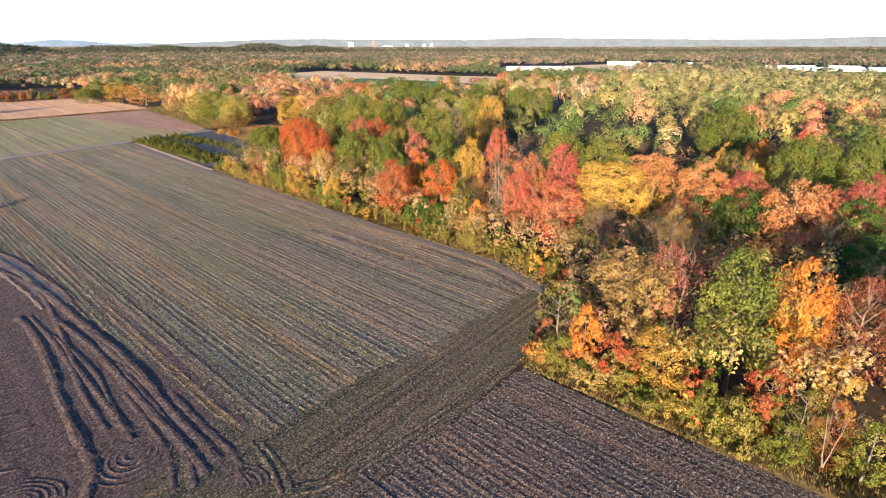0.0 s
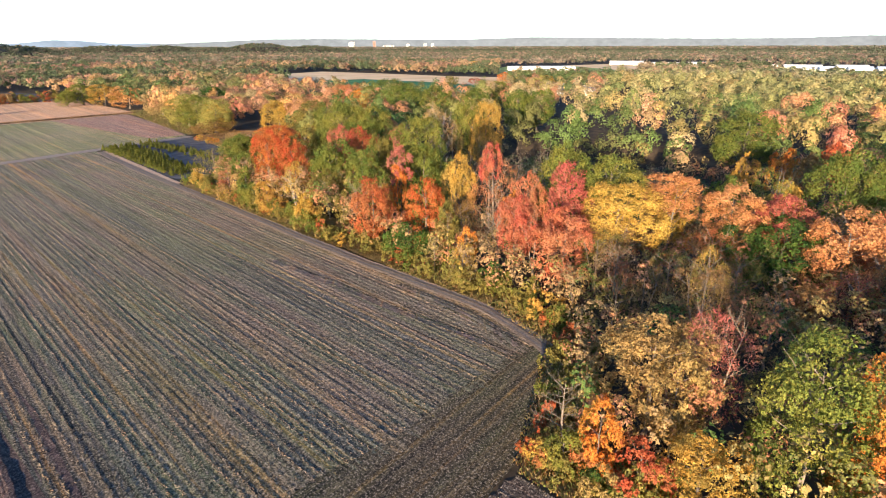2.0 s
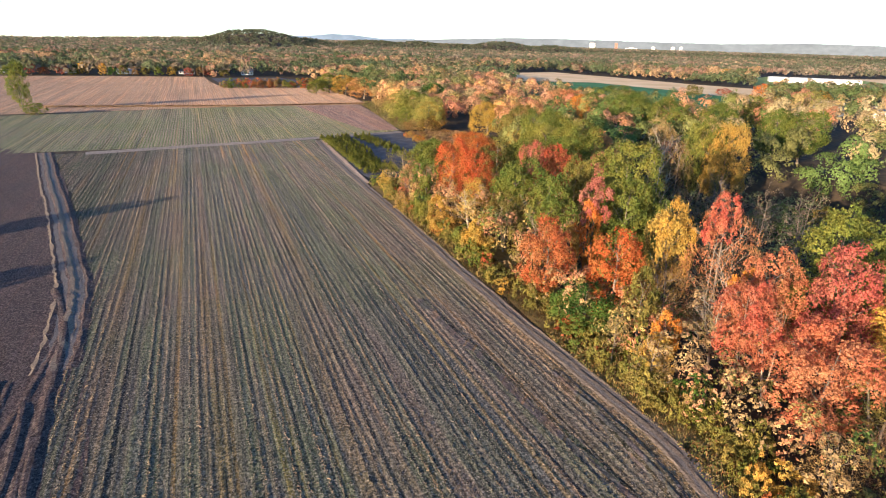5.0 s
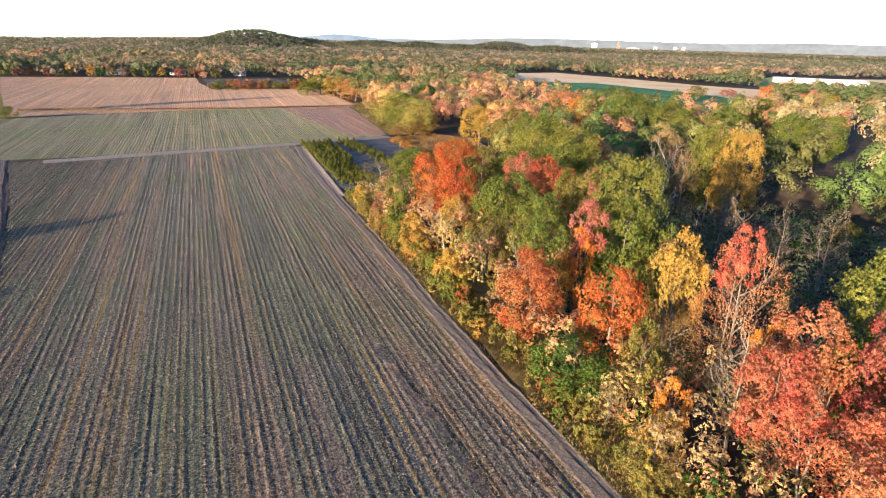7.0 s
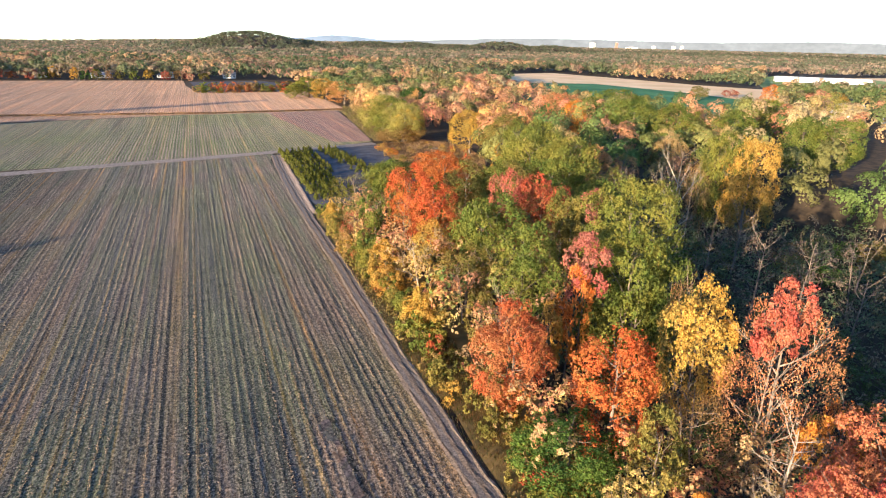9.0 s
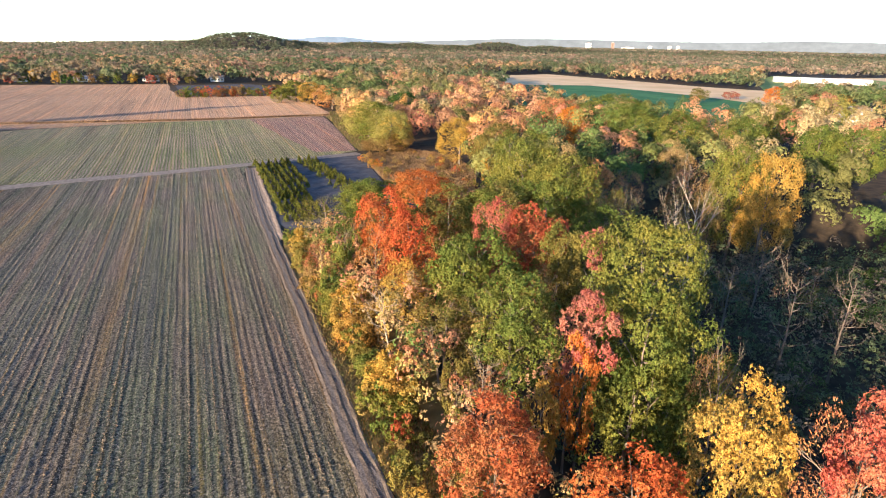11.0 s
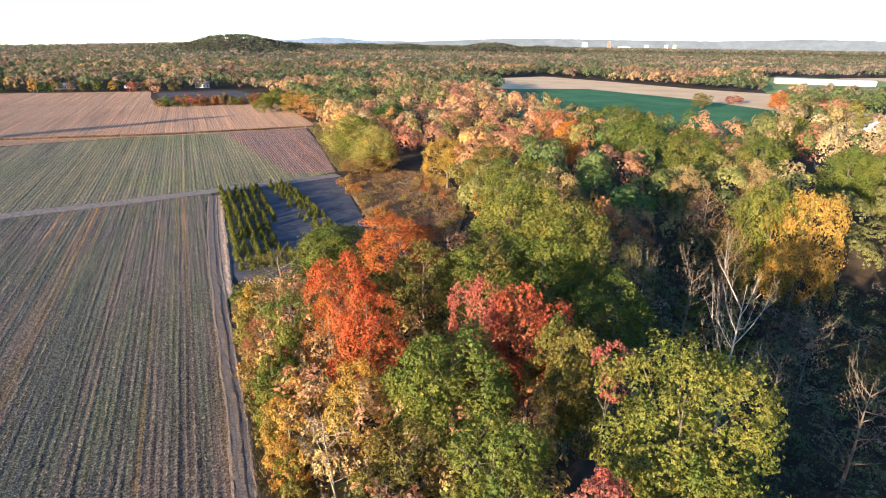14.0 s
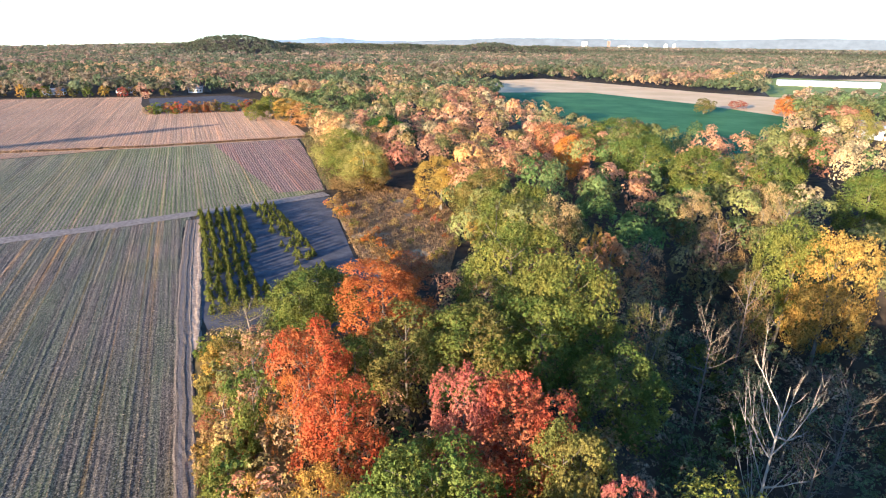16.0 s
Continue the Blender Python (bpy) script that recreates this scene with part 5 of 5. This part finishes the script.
# ---- grasses ----
def grass_mass(name, label, x, y, size, tints, seed, tall=0.7, pick=None):
    """Tufts of upright blades at the given places."""
    rng = np.random.default_rng(seed)
    n = len(x)
    a = rng.uniform(0, 6.283, n)
    w, h = size * rng.uniform(0.5, 1.2, n), tall * rng.uniform(0.5, 1.4, n)
    lean = rng.normal(size=(n, 2)) * 0.25 * h[:, None]
    base = np.stack([x, y, np.full(n, 0.03)], 1)
    side = np.stack([np.cos(a) * w, np.sin(a) * w, np.zeros(n)], 1)
    top = base + np.stack([lean[:, 0], lean[:, 1], h], 1)
    v = np.stack([base - side * 0.6, base + side * 0.6, top + side, top - side * 0.8], 1).reshape(-1, 3)
    me = cards_mesh(name, v)
    col = np.ones((n, 4, 4), np.float32)
    col[..., :3] = np.array(tints)[rng.integers(0, len(tints), n) if pick is None else pick][:, None, :]
    at = me.attributes.new("leaf_tint", "FLOAT_COLOR", "POINT")
    at.data.foreach_set("color", col.ravel())
    me.materials.append(WOODS)
    return tagged(new(name, me), label, "grass", kind="stuff")


def along(pts, count, near, far, seed):
    """Places beside a line, between two distances to its right."""
    rng = np.random.default_rng(seed)
    p = np.array(pts, float)
    seg = np.linalg.norm(np.diff(p, axis=0), axis=1)
    i = rng.choice(len(seg), count, p=seg / seg.sum())
    d = (p[i + 1] - p[i]) / seg[i][:, None]
    q = p[i] + (p[i + 1] - p[i]) * rng.uniform(0, 1, (count, 1)) + np.stack([d[:, 1], -d[:, 0]], 1) * rng.uniform(near, far, (count, 1))
    return q[:, 0], q[:, 1]


def over(poly, count, seed):
    rng = np.random.default_rng(seed)
    p = np.array(poly)
    q = rng.uniform(p.min(0), p.max(0), (count, 2))
    ok = inside(poly, q[:, 0], q[:, 1])
    return q[ok, 0], q[ok, 1]


def drifts(x, y):
    """Grass stands in drifts, with bare wet patches between."""
    k = np.sin(x * 0.31 + 2 * np.sin(y * 0.17)) + np.sin(y * 0.37 + 1.5 * np.sin(x * 0.23)) > -1.7
    return x[k], y[k]


STRAW, TAWNY, SEDGE, LUSH = (0.34, 0.25, 0.13), (0.34, 0.18, 0.075), (0.21, 0.18, 0.065), (0.14, 0.17, 0.05)


def stubble(poly, row, count, seed, far=1e9):
    """Places along the ridges of a field, thinner in some stretches and far off; each row has its tint."""
    rng = np.random.default_rng(seed)
    inv = pose(0, 0, 0, 0, 0, -ROW_ANGLE)
    p = np.array([(inv @ Vector((x, y, 0)))[:2] for x, y in poly])
    u0, n = p[:, 0].min(), int(np.ptp(p[:, 0]) / row)
    k = rng.integers(0, n, count)
    u = u0 + row * (k + 0.5) + rng.normal(size=count) * 0.07
    v = rng.uniform(p[:, 1].min(), p[:, 1].max(), count)
    a = radians(ROW_ANGLE)
    x, y = u * math.cos(a) - v * math.sin(a), u * math.sin(a) + v * math.cos(a)
    thin = np.clip(1.25 - np.hypot(x, y - 60) / far, 0.0, 1.0)
    keep = inside([tuple(q) for q in p], u, v) & (rng.uniform(size=count) < thin * (0.55 + 0.45 * np.sin(u * 1.9 + 2.0 * np.sin(u * 0.37) + 0.02 * v)))
    hue = np.clip((2.5 + 2.2 * np.sin(k * 0.83 + 2 * np.sin(k * 0.29)) + rng.normal(size=count) * 0.8).astype(int), 0, 4)
    return x[keep], y[keep], hue[keep]


STALK = ((0.185, 0.18, 0.13), (0.24, 0.215, 0.185), (0.30, 0.25, 0.205), (0.34, 0.28, 0.22), (0.38, 0.29, 0.205))
xs, ys, hue = stubble(MAIN, 0.76, 330000, 15, 130.0)
grass_mass("stubble_main", "short cut stubble along the rows", xs, ys, 0.085, STALK, 15, 0.08, hue)
xs, ys, hue = stubble(NEAR, 0.76, 40000, 16)
grass_mass("stubble_near", "short cut stubble along the rows", xs, ys, 0.09, STALK, 16, 0.08, hue)
grass_mass("verge_grass", "rank yellow-brown grass along the woods", *along(EDGE[0:9], 40000, -0.9, 5.0, 5), 0.06, (STRAW, TAWNY, SEDGE, SEDGE, LUSH), 5, 0.4)
grass_mass("marsh_grass", "tawny reeds and dry grass of the marsh", *drifts(*over(MARSHLAND, 80000, 6)), 0.05, ((0.40, 0.27, 0.14), (0.32, 0.20, 0.12), (0.46, 0.32, 0.17), (0.28, 0.19, 0.12)), 6, 0.42)
grass_mass("rough_grass", "rough olive grass beside the far field", *over([(-97, 233), (-128, 270), (-157, 304), (-166, 322), (-156, 326), (-118, 280), (-88, 241)], 16000, 9), 0.12, (SEDGE, LUSH, STRAW, SEDGE), 9, 0.5)

grass_mass("dry_strip", "tall dry grass strip between two fields", *along([(-262, 204), (-198, 260), (-158, 308)], 9000, -1.6, 1.6, 19), 0.16, ((0.46, 0.32, 0.21), (0.44, 0.30, 0.20), (0.38, 0.25, 0.16)), 19, 0.8)


# ---- buildings ----
def box(bm, x0, y0, z0, x1, y1, z1):
    vs = [bm.verts.new((x, y, z)) for z in (z0, z1) for x, y in ((x0, y0), (x1, y0), (x1, y1), (x0, y1))]
    for f in ((3, 2, 1, 0), (4, 5, 6, 7), (0, 1, 5, 4), (1, 2, 6, 5), (2, 3, 7, 6), (3, 0, 4, 7)):
        bm.faces.new([vs[i] for i in f])


def part(name, bm, mat, parent, label=""):
    me = bpy.data.meshes.new(name)
    bm.to_mesh(me)
    bm.free()
    me.materials.append(mat)
    ob = new(name, me)
    ob.parent = parent
    if label:
        tagged(ob, label)
    return ob


def gable(bm, w, d, z, rise, over=0.5):
    vs = [bm.verts.new(q) for q in ((-w / 2 - over, -d / 2 - over, z), (w / 2 + over, -d / 2 - over, z), (w / 2 + over, 0, z + rise), (-w / 2 - over, 0, z + rise), (w / 2 + over, d / 2 + over, z), (-w / 2 - over, d / 2 + over, z))]
    for f in ((0, 1, 2, 3), (3, 2, 4, 5), (0, 3, 5), (1, 4, 2), (5, 4, 1, 0)):
        bm.faces.new([vs[i] for i in f])


def house(x, y, w, d, h, turn, roof, label, windows=4, name="house", cat="house"):
    root = tagged(new(name), label, cat)
    root.matrix_world = pose(x, y, float(terrain(x, y)), 0, 0, turn)
    b = bmesh.new()
    box(b, -w / 2, -d / 2, -0.2, w / 2, d / 2, h)
    part("wall", b, WHITE_WALL, root)
    b = bmesh.new()
    gable(b, w, d, h + 0.01, d * 0.28)
    part("roof", b, roof, root)
    for i in range(windows):
        b = bmesh.new()
        cx = -w / 2 + w * (i + 0.5) / windows
        box(b, cx - 0.5, -d / 2 - 0.06, h * 0.35, cx + 0.5, -d / 2 + 0.05, h * 0.35 + 1.3)
        part("window", b, GLASS_DARK, root)
    return root


def shed(x, y, w, d, h, turn, label, doors=6):
    root = tagged(new("warehouse"), label, "warehouse")
    root.matrix_world = pose(x, y, 0, 0, 0, turn)
    b = bmesh.new()
    box(b, -w / 2, -d / 2, -0.2, w / 2, d / 2, h)
    part("wall", b, WHITE_WALL, root)
    b = bmesh.new()
    gable(b, w, d, h + 0.01, d * 0.06, 0.4)
    part("roof", b, WHITE_WALL, root, "white sheet metal roof")
    for i in range(doors):
        b = bmesh.new()
        cx = -w / 2 + w * (i + 0.5) / doors
        box(b, cx - 1.8, -d / 2 - 0.1, 0.2, cx + 1.8, -d / 2 + 0.05, h * 0.55)
        part("door", b, GREY_ROOF, root)


shed(142, 862, 96, 18, 5.0, 0, "long white warehouse behind the tan field", 8)
shed(440, 1010, 46, 18, 6.5, -20, "white warehouse in a pale yard", 6)
shed(385, 1075, 80, 18, 4.5, -20, "broad white warehouse in a pale yard", 7)
shed(345, 1120, 60, 16, 6, -20, "low white warehouse in a pale yard", 5)
shed(545, 905, 50, 16, 5, -25, "white barn beside a green meadow", 4)
shed(610, 890, 40, 14, 5, -25, "small white barn beside a green meadow", 4)
shed(500, 925, 34, 16, 5, -25, "small white barn at a tan field", 3)
for i in range(5):
    house(505 + 34 * i, 838 - 9 * i, 30, 12, 2.4, -14, BLUE_ROOF, "low blue-grey greenhouse in a row", 0, "greenhouse", "greenhouse")
house(80, 424, 13, 9, 5.2, -30, BLUE_ROOF, "white house with a pale blue roof among trees", 4)
house(100, 412, 12, 8, 5.0, -30, GREY_ROOF, "white house with a grey roof among trees", 4)
house(-215, 520, 11, 8, 5, 20, GREY_ROOF, "white farmhouse at the edge of far woods", 3)
rng_h = random.Random(12)
for i in range(8):
    k = i / 7
    house(-612 + 236 * k + rng_h.uniform(-4, 4), 236 + 216 * k + rng_h.uniform(0, 9), rng_h.uniform(10, 15), 8, rng_h.uniform(2.5, 3.4), 42, GREY_ROOF, "white house with a grey roof beyond the corn field", 4)


def pole(x, y, h):
    root = tagged(new("utility_pole"), "weathered wooden utility pole by the road", "pole", "utility poles")
    root.matrix_world = pose(x, y, 0, 0, 0, 40)
    v, f = [], []
    tube(v, f, [Vector((0, 0, -0.2)), Vector((0, 0, h * 0.5)), Vector((0, 0, h))], [0.17, 0.15, 0.11], 8)
    new("post", mesh_of("post", v, f, WOOD_POLE)).parent = root
    b = bmesh.new()
    box(b, -1.2, -0.07, h - 0.8, 1.2, 0.07, h - 0.62)
    part("crossarm", b, WOOD_POLE, root)


for i in range(34):
    k = i / 33
    plant_tree(-604 + 240 * k + rng_h.uniform(-5, 5), 226 + 196 * k + rng_h.uniform(-3, 3), rng_h.uniform(6, 11), rng_h.uniform(3, 5), 0.1, "full", rng_h.choice(("olive", "gold", "green", "red", "rust", "brown", "olive", "deepgreen")), light=True)
for i in range(5):
    pole(-580 + 52 * i, 216 + 48 * i, 11)


def tower(az, dist, w, top, mat, label, floors):
    x, y = -8 + dist * math.sin(radians(az)), 102 + dist * math.cos(radians(az))
    root = tagged(new("tower_block"), label, "tower", "distant tower blocks")
    root.matrix_world = pose(x, y, float(terrain(x, y)), 0, 0, -az)
    b = bmesh.new()
    box(b, -w / 2, -w / 3, 0, w / 2, w / 3, top)
    part("wall", b, mat, root)
    b = bmesh.new()
    box(b, -w / 5, -w / 6, top, w / 5, w / 6, top + 4)
    part("roof", b, GREY_ROOF, root)
    for i in range(floors):
        z = top * (i + 0.6) / floors
        b = bmesh.new()
        box(b, -w / 2 + 2, -w / 3 - 0.3, z, w / 2 - 2, -w / 3 + 0.1, z + top / floors * 0.4)
        part("window", b, GLASS_DARK, root)


tower(-8.95, 4350, 40, 44, WHITE_WALL, "distant pale concrete tower block", 12)
tower(-6.75, 4350, 20, 48, BRICK, "distant slim red-brick tower block", 14)
tower(-3.45, 4350, 24, 30, WHITE_WALL, "distant pale concrete tower block", 9)
tower(-1.75, 4350, 24, 32, WHITE_WALL, "distant pale concrete tower block", 9)
tower(-1.05, 4350, 20, 34, WHITE_WALL, "distant pale concrete tower block", 9)
tower(-5.4, 4350, 80, 20, WHITE_WALL, "distant low white campus building", 5)


# ---- ridges on the horizon ----
def ridge(name, label, dist, profile, colour, glow):
    """A far hill line: (azimuth, height) pairs, smoothed and roughened."""
    az = np.array([p[0] for p in profile], float)
    hz = np.array([p[1] for p in profile], float)
    verts, faces = [], []
    for i, a in enumerate(np.arange(az[0], az[-1], 0.25)):
        h = float(np.interp(a, az, hz)) + 2.2 * noise.noise((a * 1.7, dist, 0)) + 1.2 * noise.noise((a * 6.0, dist, 3))
        s, c = math.sin(radians(a)), math.cos(radians(a))
        for k, f in ((0.0, 0.0), (120.0, 0.55), (230.0, 1.0)):
            verts.append(((dist + k) * s, 100 + (dist + k) * c, (h + 60) * f - 62))
        if i:
            o = 3 * i
            faces += [(o - 3, o, o + 1, o - 2), (o - 2, o + 1, o + 2, o - 1)]
    m, nodes, links, bs = material(name, 1.0, 0.0)
    tc = nodes.new("ShaderNodeTexCoord")
    n = noise_tex(nodes, links, tc.outputs["Object"], 0.012, 6, 0.7)
    # bluish emission puts the haze of distance into the hill colour
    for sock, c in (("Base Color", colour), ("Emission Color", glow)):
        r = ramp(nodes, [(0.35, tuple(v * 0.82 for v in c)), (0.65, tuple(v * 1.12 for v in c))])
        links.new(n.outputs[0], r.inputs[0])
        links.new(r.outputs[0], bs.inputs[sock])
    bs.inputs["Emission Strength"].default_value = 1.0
    return tagged(new(name, mesh_of(name, verts, faces, m, True)), label, "backdrop", kind="structure")


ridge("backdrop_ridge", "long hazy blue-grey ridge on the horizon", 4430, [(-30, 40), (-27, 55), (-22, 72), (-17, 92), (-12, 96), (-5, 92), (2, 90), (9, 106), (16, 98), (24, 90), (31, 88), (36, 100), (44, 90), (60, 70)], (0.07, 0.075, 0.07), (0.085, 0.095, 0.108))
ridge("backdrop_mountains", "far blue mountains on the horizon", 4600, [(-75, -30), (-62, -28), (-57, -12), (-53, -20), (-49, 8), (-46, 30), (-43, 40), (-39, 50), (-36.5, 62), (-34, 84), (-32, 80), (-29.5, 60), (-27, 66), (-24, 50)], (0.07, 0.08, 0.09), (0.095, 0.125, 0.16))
